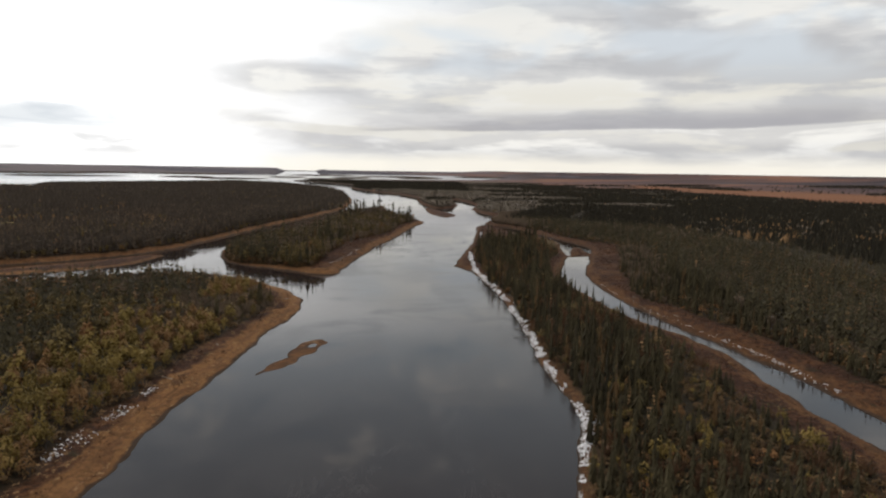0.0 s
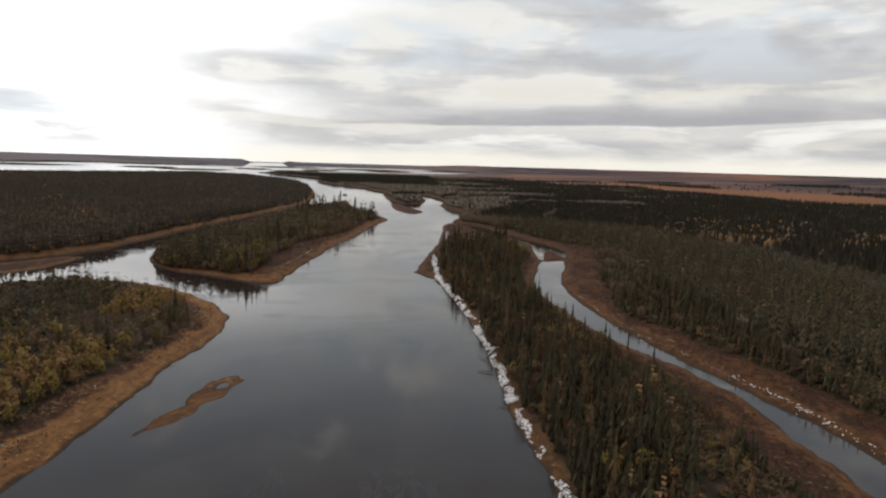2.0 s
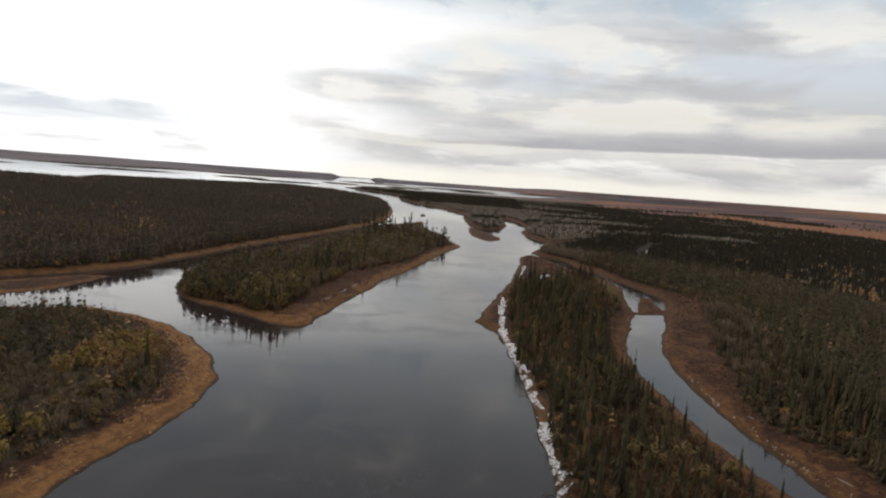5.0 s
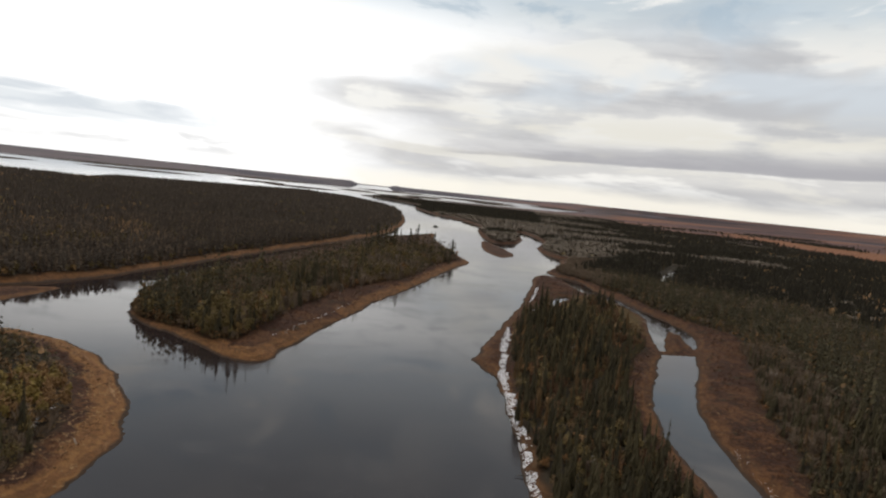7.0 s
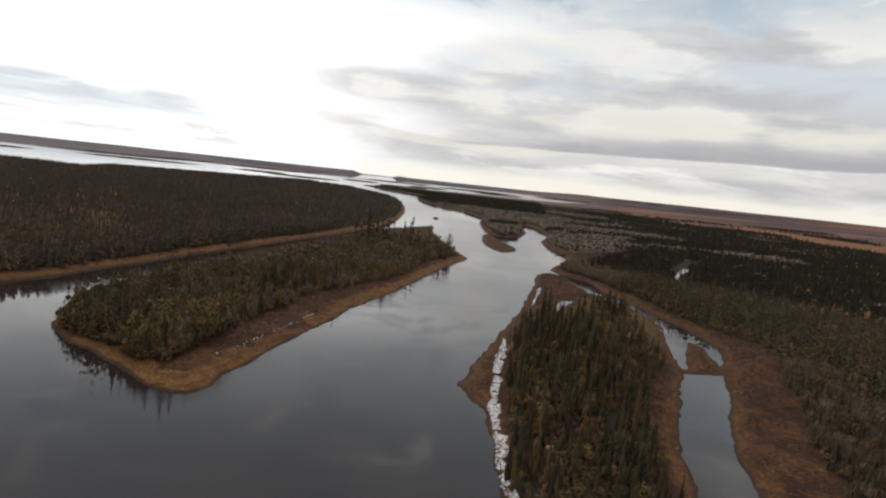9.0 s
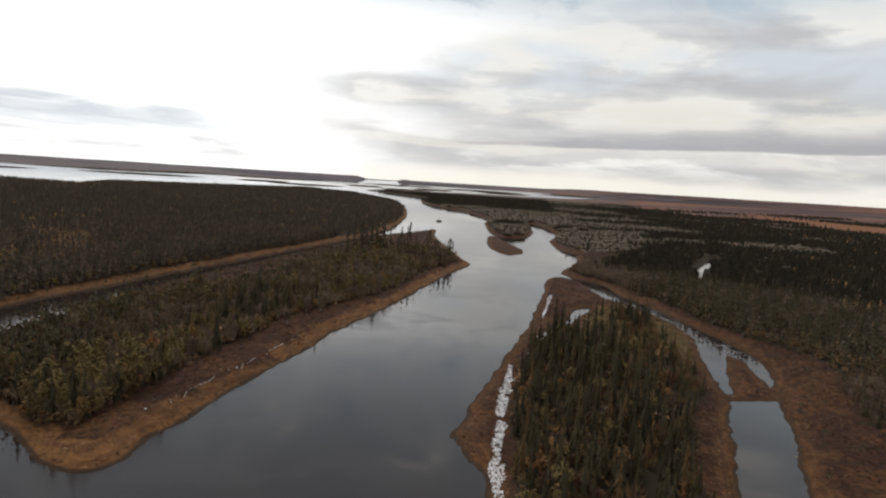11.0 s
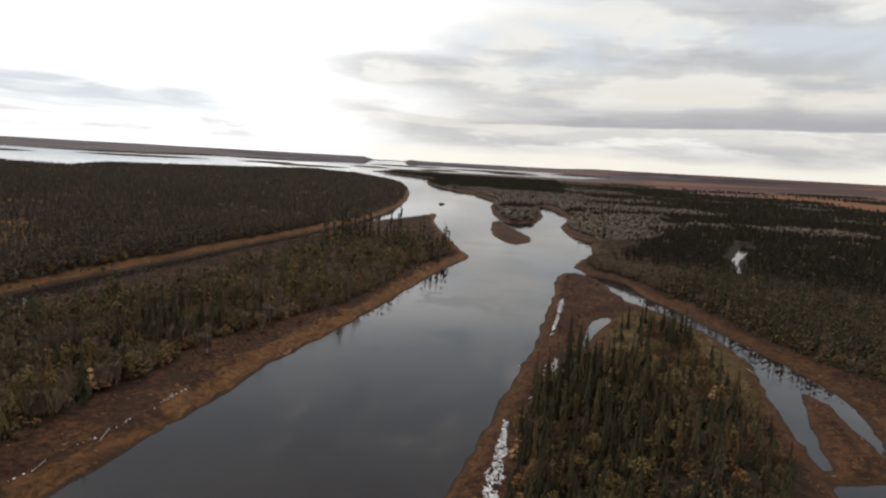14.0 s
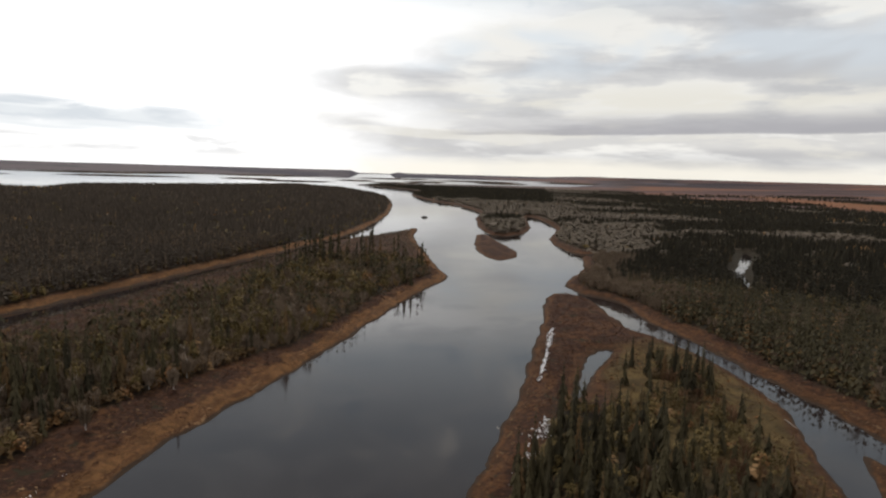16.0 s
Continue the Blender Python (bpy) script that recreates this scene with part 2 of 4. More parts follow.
def ring_distance(px, py, ring, cap=90.0):
    """Signed distance to a closed line, plus inside, cut off at cap."""
    out = np.full(px.shape, -cap)
    lo, hi = ring.min(0) - cap, ring.max(0) + cap
    near = np.nonzero((px > lo[0]) & (px < hi[0]) & (py > lo[1]) & (py < hi[1]))[0]
    for part in np.array_split(near, max(1, len(near) // 40000)):
        x, y = px[part], py[part]
        best, inside = np.full(x.shape, cap * cap), np.zeros(x.shape, bool)
        for (ax, ay), (bx, by) in zip(ring, np.roll(ring, -1, 0)):
            ex, ey = bx - ax, by - ay
            wx, wy = x - ax, y - ay
            f = np.clip((wx * ex + wy * ey) / (ex * ex + ey * ey + 1e-9), 0, 1)
            best = np.minimum(best, (wx - f * ex) ** 2 + (wy - f * ey) ** 2)
            if ay != by:
                inside ^= ((ay > y) != (by > y)) & (wx < ex * wy / ey)
        d = np.sqrt(best)
        out[part] = np.where(inside, d, -d)
    return out


def hash2(ix, iy, seed):
    h = (ix.astype(np.int64) * 374761393 + iy.astype(np.int64) * 668265263 + seed * 1442695041) & 0x7FFFFFFF
    h = ((h ^ (h >> 13)) * 1274126177) & 0x7FFFFFFF
    return ((h ^ (h >> 16)) & 0xFFFF) / 65535.0


def wave(x, y, size, seed=0):
    """Smooth value noise, -1 to 1."""
    u, v = x / size, y / size
    iu, iv = np.floor(u), np.floor(v)
    fu, fv = u - iu, v - iv
    fu, fv = fu * fu * (3 - 2 * fu), fv * fv * (3 - 2 * fv)
    a, b = hash2(iu, iv, seed), hash2(iu + 1, iv, seed)
    c, d = hash2(iu, iv + 1, seed), hash2(iu + 1, iv + 1, seed)
    return 2 * ((a * (1 - fu) + b * fu) * (1 - fv) + (c * (1 - fu) + d * fu) * fv) - 1


def ramp(v, lo, hi):
    t = np.clip((v - lo) / (hi - lo), 0, 1)
    return t * t * (3 - 2 * t)


def lake_lift(r):
    return 40 * (np.clip(r - 2500, 0, 2450) / 2150) ** 2


def rim_plan(x, y):
    """Where the far rim is land (the lake runs out to the horizon in one gap) and how high it stands."""
    az = np.degrees(np.arctan2(x - 15, np.maximum(y, 1.0)))
    return ramp(np.abs(az + 12.2), 1.3, 2.1), 1 - 0.65 * ramp(az, -11, -9.5) * (1 - ramp(az, 1, 6))


def far_lift(x, y):
    """The far rim of the plain, which closes the view at the horizon."""
    r = np.hypot(x - 15, y)
    land, high = rim_plan(x, y)
    return lake_lift(r) + (18 + 1.5 * wave(x, y, 330, 91)) * land * high * ramp(r, 4460, 4930)


def far_shore(x, y):
    """The lake's far shore."""
    r = np.hypot(x - 15, y)
    land, high = rim_plan(x, y)
    return np.clip((r - 4440 - 330 * (1 - high) - 60 * wave(x, y, 420, 9)) * 0.5 - 300 * (1 - land), -90, 90)


def snow_line(y):
    """Where the snow lies along the spit's flat, out from the wood."""
    return np.interp(y, [118, 418, 440, 488, 545], [0, 32.5, 30.2, 29.4, 31.6])


def survey(x, y):
    """For plan places: distance inland from the shore, which land it is, how far the trees stand back, the ground's height."""
    parts = {k: ring_distance(x, y, ring) for k, ring in LANDS.items()}
    keys = list(LANDS)
    grid = np.stack([parts[k] for k in keys])
    which = grid.argmax(0)
    inland = grid.max(0)
    inland = np.maximum(inland, far_shore(x, y))
    for ring in PONDS:
        inland = np.minimum(inland, -ring_distance(x, y, ring))
    far = np.clip(np.hypot(x, y) / 900, 1, 5)
    inland = inland + 1.1 * wave(x, y, 13, 1) + 0.5 * wave(x, y, 5.5, 2) + 0.3 * wave(x, y, 2.6, 3) + far * 1.0 * wave(x, y, 60, 4)
    back = np.select([which == n for n in range(9)], [7.5, 15.0, 12.0, 4.0, 9.0, 60.0, 60.0, 60.0, 60.0])
    river_side = (which == 2) & (x > -128 + 0.10 * (y - 500))
    back = np.where(river_side, 27 - 15 * ramp(y, 530, 740), np.where(which == 2, 12 + 36 * ramp(y, 540, 660), back))
    back = np.where(which == 2, back + 3 * (1 - ramp(y, 430, 475)) + 40 * ramp(y, 890, 930), back)
    spit_east = ramp(x, 55, 95)
    back = np.where(which == 3, 3.2 + (7 + 9 * ramp(y, 560, 620)) * spit_east + 6 * ramp(y, 440, 470) * (1 - ramp(y, 500, 540)) * (1 - spit_east) + 11 * ramp(y, 500, 590) * (1 - spit_east) + 45 * ramp(y, 655 + 0.8 * (x - 60), 700 + 0.8 * (x - 60)), back)
    back = np.where((which == 4) & (y < 640), 9 + 7 * (1 - ramp(y, 300, 360)) + 16 * ramp(y, 330, 420) * (1 - ramp(y, 590, 640)), back)
    back = np.where((which == 2) & (x < -84) & (y < 530), 4 + 8 * ramp(x, -100, -84), back)
    back = np.where((which == 3) & (y > 300) & (y < 430), back + 3 * spit_east, back)
    back = np.where((which == 3) & (y < 300), back + 8 * spit_east * (1 - ramp(y, 235, 300)), back)
    back = np.where(ring_distance(x, y, PONDS[1], 40) > -8, 6.0, back)
    back = np.where((which == 3) & (y > 412) & (y < 560) & (x < snow_line(y) + 4.0), 60.0, back)
    back = back + 2.6 * wave(x, y, 26, 5) + 1.2 * wave(x, y, 9, 6)
    inland = np.where(which == 7, inland - 1.0 + 0.9 * wave(x, y, 5, 8) + 0.7 * wave(x, y, 3, 83), inland)
    low = np.select([which == 7, which == 6, which == 5, which == 8], [0.06, 0.45, 0.7, 0.4], 1.0)
    low = np.where(inland > 80, 1.0, low)
    high = np.select([which == 0, which == 4, which == 2], [1.75, 1.35, 1.5], 1.0)
    bank = high * (0.9 * ramp(inland, -0.2, 2.2) + 1.3 * ramp(inland, 1, 10) + 0.8 * ramp(inland, 8, 30))
    rough = 0.22 * wave(x, y, 7, 11) + 0.12 * wave(x, y, 2.6, 12)
    z = np.where(inland > 0, low * (bank + rough * ramp(inland, 0, 3)) + 0.03, np.maximum(-4.0, 0.14 * inland))
    return inland, which, back, z + far_lift(x, y)


# ---------------------------------------------------------------- materials
def ground_material():
    m = bpy.data.materials.new("river_bank_ground")
    m.use_nodes = True
    n = Net(m.node_tree)
    at = n.add("ShaderNodeTexCoord").outputs["Object"]
    inland = n.add("ShaderNodeAttribute", attribute_name="inland").outputs["Fac"]
    wood = n.add("ShaderNodeAttribute", attribute_name="wood").outputs["Fac"]
    bog = n.add("ShaderNodeAttribute", attribute_name="bog").outputs["Fac"]
    n1, n2, n3 = n.noise(at, 0.09, 5, 0.6, 0.4), n.noise(at, 0.55, 6, 0.65), n.noise(at, 3.5, 4, 0.6)
    run = n.add("ShaderNodeSeparateXYZ", {0: at}).outputs
    warp = n.math("ADD", inland, n.math("ADD", n.math("MULTIPLY", n1, 7.0), n.math("MULTIPLY", n2, 2.5)))
    lines = n.noise(n.add("ShaderNodeCombineXYZ", {0: n.math("MULTIPLY", warp, 0.6), 1: n.math("MULTIPLY", run[0], 0.05), 2: n.math("MULTIPLY", run[1], 0.05)}).outputs[0], 1.0, 4, 0.6)
    dry = n.add("ShaderNodeAttribute", attribute_name="dry").outputs["Fac"]
    grass = n.mix(n.step(lines, 0.36, 0.66), n.mix(dry, rgb(0.124, 0.056, 0.024), rgb(0.245, 0.124, 0.046)), n.mix(dry, rgb(0.043, 0.020, 0.012), rgb(0.138, 0.062, 0.026)))
    grass = n.mix(n.math("MULTIPLY", n.step(n2, 0.50, 0.72), n.math("ADD", n.math("MULTIPLY", dry, 0.66), 0.12)), grass, rgb(0.290, 0.142, 0.060))
    clod = n.noise(at, 0.22, 6, 0.68, 0.9)
    grass = n.mix(n.math("MULTIPLY", n.step(n3, 0.45, 0.7), 0.5), grass, rgb(0.075, 0.040, 0.020))
    grass = n.mix(n.math("MULTIPLY", n.step(clod, 0.46, 0.60), n.math("SUBTRACT", 0.75, n.math("MULTIPLY", dry, 0.42))), grass, rgb(0.046, 0.024, 0.012))
    grass = n.mix(n.math("MULTIPLY", n.math("MULTIPLY", n.step(lines, 0.60, 0.68), n.step(n2, 0.40, 0.55)), n.math("ADD", n.math("MULTIPLY", dry, 0.6), 0.4)), grass, rgb(0.30, 0.180, 0.090))
    shrub = n.mix(n.step(n2, 0.42, 0.62), rgb(0.034, 0.0165, 0.0105), rgb(0.066, 0.030, 0.017))
    shrub = n.mix(n.math("MULTIPLY", n.step(n.noise(at, 0.05, 6, 0.65, 0.8), 0.47, 0.58), n.step(n2, 0.35, 0.6)), shrub, rgb(0.108, 0.049, 0.021))
    shrub = n.mix(n.step(n.noise(at, 0.16, 5, 0.6, 0.5), 0.58, 0.68), shrub, rgb(0.034, 0.027, 0.014))
    edge = n.math("ADD", inland, n.math("MULTIPLY", n.math("SUBTRACT", n1, 0.5), 17.0))
    c = n.mix(n.step(n.math("SUBTRACT", edge, n.math("MULTIPLY", dry, 5.5)), 2.8, 5.6), grass, shrub)
    mud = n.mix(n2, rgb(0.024, 0.017, 0.013), rgb(0.075, 0.046, 0.028))
    wet = n.math("ADD", inland, n.math("MULTIPLY", n.math("SUBTRACT", n1, 0.5), 3.0))
    c = n.mix(n.step(wet, 0.1, 1.1), mud, c)
    # forest floor tone, also darkened for the tree shade missing on it
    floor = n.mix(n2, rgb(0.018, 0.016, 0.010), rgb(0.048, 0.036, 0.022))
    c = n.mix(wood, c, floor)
    moss = n.add("ShaderNodeAttribute", attribute_name="moss").outputs["Fac"]
    c = n.mix(n.math("MULTIPLY", moss, n.step(n2, 0.3, 0.6, 0.55, 0.95)), c, n.mix(n.step(n1, 0.40, 0.60), rgb(0.066, 0.047, 0.019), rgb(0.135, 0.092, 0.036)))
    broad = n.add("ShaderNodeMapping", {"Vector": at, "Scale": (0.0005, 0.0016, 0.01)}).outputs[0]
    strips = n.noise(broad, 1.3, 7, 0.66, 0.4)
    peat = n.mix(n.step(strips, 0.42, 0.50), rgb(0.046, 0.034, 0.038), rgb(0.105, 0.060, 0.052))
    peat = n.mix(n.step(strips, 0.52, 0.58), peat, rgb(0.200, 0.096, 0.060))
    litter = n.add("ShaderNodeAttribute", attribute_name="litter").outputs["Fac"]
    c = n.mix(litter, c, n.mix(n2, rgb(0.098, 0.078, 0.057), rgb(0.136, 0.108, 0.080)))
    c = n.mix(bog, c, peat)
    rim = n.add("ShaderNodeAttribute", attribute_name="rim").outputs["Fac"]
    # distance haze over the far land, put into its base colour as paler blue-grey
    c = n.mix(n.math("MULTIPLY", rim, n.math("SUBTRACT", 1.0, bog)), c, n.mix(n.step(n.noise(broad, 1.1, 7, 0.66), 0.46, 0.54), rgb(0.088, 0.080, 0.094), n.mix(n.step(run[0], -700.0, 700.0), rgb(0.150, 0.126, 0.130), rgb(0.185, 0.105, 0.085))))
    fen = n.add("ShaderNodeAttribute", attribute_name="fen").outputs["Fac"]
    c = n.mix(n.math("MULTIPLY", fen, n.step(n2, 0.3, 0.6, 0.7, 1.0)), c, rgb(0.215, 0.093, 0.043))
    bump = n.add("ShaderNodeBump", {"Strength": 0.9, "Distance": 0.5, "Height": n.math("ADD", n2, n.math("MULTIPLY", n3, 0.5))})
    b = n.add("ShaderNodeBsdfPrincipled", {"Base Color": c, "Roughness": 0.95, "Normal": bump.outputs[0]})
    b.inputs["Specular IOR Level"].default_value = 0.15
    n.add("ShaderNodeOutputMaterial", {0: b.outputs[0]})
    return m


def water_material():
    m = bpy.data.materials.new("river_water")
    m.use_nodes = True
    n = Net(m.node_tree)
    at = n.add("ShaderNodeTexCoord").outputs["Object"]
    wind = n.noise(at, 0.022, 7, 0.62, 1.1)
    fine = n.noise(at, 0.9, 3, 0.55)
    swirl = n.noise(at, 0.12, 4, 0.55, 0.8)
    gust = n.step(wind, 0.46, 0.62)
    calm = n.step(n.add("ShaderNodeSeparateXYZ", {0: at}).outputs[1], 500.0, 1500.0, 1.0, 0.06)
    force = n.math("MULTIPLY", n.math("ADD", n.math("MULTIPLY", gust, 0.080), 0.012), calm)
    bump = n.add("ShaderNodeBump", {"Strength": force, "Distance": 0.25, "Height": n.math("ADD", fine, n.math("MULTIPLY", swirl, 1.5))})
    rough = n.math("ADD", n.math("MULTIPLY", n.math("MULTIPLY", gust, calm), 0.13), 0.045)
    place = n.add("ShaderNodeSeparateXYZ", {0: at}).outputs
    side = n.math("ADD", place[0], n.math("MULTIPLY", n.math("SUBTRACT", n.noise(at, 0.06, 4, 0.6), 0.5), 18.0))
    current = n.math("MULTIPLY", n.math("MULTIPLY", n.step(side, 24.0, 36.0), n.step(place[0], 50.0, 58.0, 1.0, 0.0)), n.step(place[1], 360.0, 470.0, 1.0, 0.0))
    chop = n.noise(at, 0.8, 5, 0.65, 0.4)
    curl = n.noise(n.add("ShaderNodeMapping", {"Vector": at, "Scale": (0.10, 0.035, 1.0)}).outputs[0], 1.0, 6, 0.62, 2.2)
    foam = n.math("MULTIPLY", n.step(n.math("ABSOLUTE", n.math("SUBTRACT", curl, 0.5)), 0.0, 0.045, 1.0, 0.0), n.step(n.noise(at, 0.045, 5, 0.6, 0.8), 0.46, 0.62))
    foam = n.math("MULTIPLY", foam, n.math("MULTIPLY", n.step(place[1], 300.0, 420.0, 0.10, 0.0), n.math("MULTIPLY", n.step(place[0], -45.0, -20.0), n.step(place[0], 5.0, 30.0, 1.0, 0.0))))
    bump = n.add("ShaderNodeBump", {"Strength": n.math("MULTIPLY", current, 0.08), "Distance": 0.5, "Height": chop, "Normal": bump.outputs[0]})
    b = n.add("ShaderNodeBsdfPrincipled", {"Base Color": n.mix(foam, rgb(0.024, 0.018, 0.017), rgb(0.16, 0.15, 0.145)), "Roughness": rough, "IOR": 1.33, "Normal": bump.outputs[0]})
    n.add("ShaderNodeOutputMaterial", {0: b.outputs[0]})
    return m


def plant_material(name, dark, light, rough=0.85, other=None, share=0.8, spray=0.14):
    """Foliage: colour varies from plant to plant and from spray to spray."""
    m = bpy.data.materials.new(name)
    m.use_nodes = True
    n = Net(m.node_tree)
    tint = n.add("ShaderNodeAttribute", attribute_name="tint").outputs["Fac"]
    isle = n.add("ShaderNodeNewGeometry").outputs["Random Per Island"]
    ob = n.add("ShaderNodeObjectInfo").outputs["Random"]
    one = n.math("FRACT", n.math("ADD", tint, ob))
    f = n.math("ADD", n.math("MULTIPLY", one, 1.0 - spray), n.math("MULTIPLY", isle, spray))
    c = n.mix(f, dark, light)
    if other:
        c = n.mix(n.step(one, share, share + 0.04), c, other)
    b = n.add("ShaderNodeBsdfPrincipled", {"Base Color": c, "Roughness": rough})
    b.inputs["Specular IOR Level"].default_value = 0.2
    n.add("ShaderNodeOutputMaterial", {0: b.outputs[0]})
    return m


def plain_material(name, a, b, scale, rough=0.8, bump=0.4):
    m = bpy.data.materials.new(name)
    m.use_nodes = True
    n = Net(m.node_tree)
    at = n.add("ShaderNodeTexCoord").outputs["Object"]
    v = n.noise(at, scale, 6, 0.62)
    c = n.mix(n.step(v, 0.35, 0.65), a, b)
    bm = n.add("ShaderNodeBump", {"Strength": bump, "Distance": 0.1, "Height": v})
    s = n.add("ShaderNodeBsdfPrincipled", {"Base Color": c, "Roughness": rough, "Normal": bm.outputs[0]})
    n.add("ShaderNodeOutputMaterial", {0: s.outputs[0]})
    return m


GROUND, WATER = ground_material(), water_material()
# brownish needles, their colour also lightened for haze over the left forest
HAZED_BROWN_NEEDLES = plant_material("hazed_brownish_spruce_needles", rgb(0.074, 0.059, 0.047), rgb(0.142, 0.113, 0.085), other=rgb(0.182, 0.134, 0.094), share=0.93)
NEEDLES = plant_material("spruce_needles", rgb(0.037, 0.032, 0.019), rgb(0.102, 0.083, 0.042), other=rgb(0.148, 0.090, 0.041), share=0.90)
FAR_NEEDLES = plant_material("far_spruce_needles", rgb(0.034, 0.030, 0.021), rgb(0.066, 0.056, 0.037), other=rgb(0.092, 0.068, 0.042), share=0.92)
WILLOW = plant_material("yellowing_willow_leaves", rgb(0.128, 0.092, 0.027), rgb(0.325, 0.228, 0.064), other=rgb(0.225, 0.128, 0.054), share=0.68, spray=0.16)
OLIVE = plant_material("olive_autumn_leaves", rgb(0.090, 0.065, 0.025), rgb(0.200, 0.144, 0.054), other=rgb(0.225, 0.112, 0.044), share=0.90, spray=0.16)
BRUSH = plant_material("dull_undergrowth_leaves", rgb(0.060, 0.036, 0.017), rgb(0.158, 0.096, 0.040), other=rgb(0.225, 0.108, 0.041), share=0.90, spray=0.16)
GOLD = plant_material("golden_larch_needles", rgb(0.20, 0.118, 0.052), rgb(0.40, 0.240, 0.112))
TWIGS = plant_material("bare_grey_twigs", rgb(0.142, 0.104, 0.072), rgb(0.268, 0.202, 0.142))
PALE_TWIGS = plant_material("pale_bare_crowns", rgb(0.120, 0.096, 0.070), rgb(0.170, 0.136, 0.100), spray=0.14)
RUSSET_TWIGS = plant_material("russet_bare_twigs", rgb(0.120, 0.068, 0.040), rgb(0.225, 0.132, 0.074))
RED_TWIGS = plant_material("reddish_low_shrub_twigs", rgb(0.050, 0.023, 0.015), rgb(0.108, 0.050, 0.029))
STRAW = plant_material("straw_grass", rgb(0.17, 0.098, 0.045), rgb(0.33, 0.205, 0.095))
SEDGE = plant_material("ochre_sedge", rgb(0.078, 0.038, 0.017), rgb(0.195, 0.100, 0.038), other=rgb(0.245, 0.148, 0.072), share=0.9)
BIRCH = plain_material("white_birch_bark", rgb(0.42, 0.40, 0.37), rgb(0.66, 0.64, 0.60), 3.0)
STONE = plain_material("grey_stone", rgb(0.07, 0.065, 0.06), rgb(0.17, 0.155, 0.14), 0.9)
LOG = plain_material("weathered_driftwood", rgb(0.20, 0.17, 0.14), rgb(0.42, 0.37, 0.31), 2.0)
BARK = plain_material("dark_bark", rgb(0.05, 0.04, 0.032), rgb(0.13, 0.11, 0.09), 4.0)
ICE = plain_material("weathered_snow", rgb(0.80, 0.80, 0.82), rgb(0.95, 0.95, 0.96), 1.2, 0.6)


# ---------------------------------------------------------------- ground and water
def spaced(stops):
    """Coordinates from stops of (from, step)."""
    out = []
    for (a, s), (b, s2) in zip(stops, stops[1:]):
        v = a
        while v < b - 1e-6:
            out.append(v)
            v += s + (s2 - s) * (v - a) / (b - a)
    return np.array(out + [stops[-1][0]])


def add_mesh(name, verts, faces, material, attrs=None, sides=None):
    """A mesh from arrays; faces are rows of 3 or 4 indices."""
    me = bpy.data.meshes.new(name)
    verts, faces = np.asarray(verts, np.float32), np.asarray(faces, np.int32)
    k = faces.shape[1]
    me.vertices.add(len(verts))
    me.vertices.foreach_set("co", verts.ravel())
    me.loops.add(faces.size)
    me.loops.foreach_set("vertex_index", faces.ravel())
    me.polygons.add(len(faces))
    me.polygons.foreach_set("loop_start", np.arange(0, faces.size, k, dtype=np.int32))
    for key, values in (attrs or {}).items():
        me.attributes.new(key, "FLOAT", "POINT").data.foreach_set("value", np.asarray(values, np.float32))
    me.update(calc_edges=True)
    if material:
        me.materials.append(material)
    return me


def sheet(name, xs, ys, heights, material, attrs=None, keep=None):
    nx, ny = len(xs), len(ys)
    gx, gy = np.meshgrid(xs, ys)
    i = np.arange(nx * ny).reshape(ny, nx)
    faces = np.stack([i[:-1, :-1], i[:-1, 1:], i[1:, 1:], i[1:, :-1]], -1).reshape(-1, 4)
    me = add_mesh(name, np.stack([gx.ravel(), gy.ravel(), heights], 1), faces, material, attrs)
    me.polygons.foreach_set("use_smooth", np.ones(len(faces), bool))
    return new(name, me)


def boggy(x, y):
    """Open red-brown peat bog, far on the right."""
    open_bog = ramp(x + 200 * wave(x, y, 800, 21), 380, 700) * ramp(y + 0.6 * x + 180 * wave(x, y, 500, 22), 2550, 2850)
    return open_bog * ramp(wave(x * 0.4, y, 170, 25) + 0.5 * wave(x * 0.5, y, 60, 26), -0.9, -0.5)


def fenny(x, y):
    """The strip of orange sedge in front of the bog."""
    v = y + 1.4 * x + 160 * wave(x, y, 260, 24)
    return ramp(v, 3020, 3140) * (1 - ramp(v, 4300, 4800)) * ramp(x, 880, 1010)


def stand_noise(x, y):
    """Where the pale leafless stands grow, right of the river."""
    return 1.2 * wave(x * 0.55, y * 0.85, 120, 33) + 0.5 * wave(x, y, 45, 34) + 0.62 - 1.6 * ramp(x, 80, 600) - 3 * ramp(y, 2150, 2250) * (1 - ramp(x, 60, 160))


XS = spaced([(-4950, 160), (-1500, 40), (-500, 12), (-260, 4.0), (-115, 2.4), (150, 2.4), (200, 5), (600, 25), (1600, 60), (4950, 160)])
YS = spaced([(-400, 25), (90, 4), (112, 2.2), (650, 2.5), (900, 4), (1300, 8), (2000, 18), (3000, 40), (4600, 40), (5000, 25)])
gx, gy = (v.ravel() for v in np.meshgrid(XS, YS))
inland, which, back, gz = survey(gx, gy)
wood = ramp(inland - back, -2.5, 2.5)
fen = fenny(gx, gy)
pale = 0.75 * ((which == 4) & (gy > 1060)) * ramp(stand_noise(gx, gy), 0.0, 0.2)
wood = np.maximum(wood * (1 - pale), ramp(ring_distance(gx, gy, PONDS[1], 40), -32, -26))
bog = boggy(gx, gy)
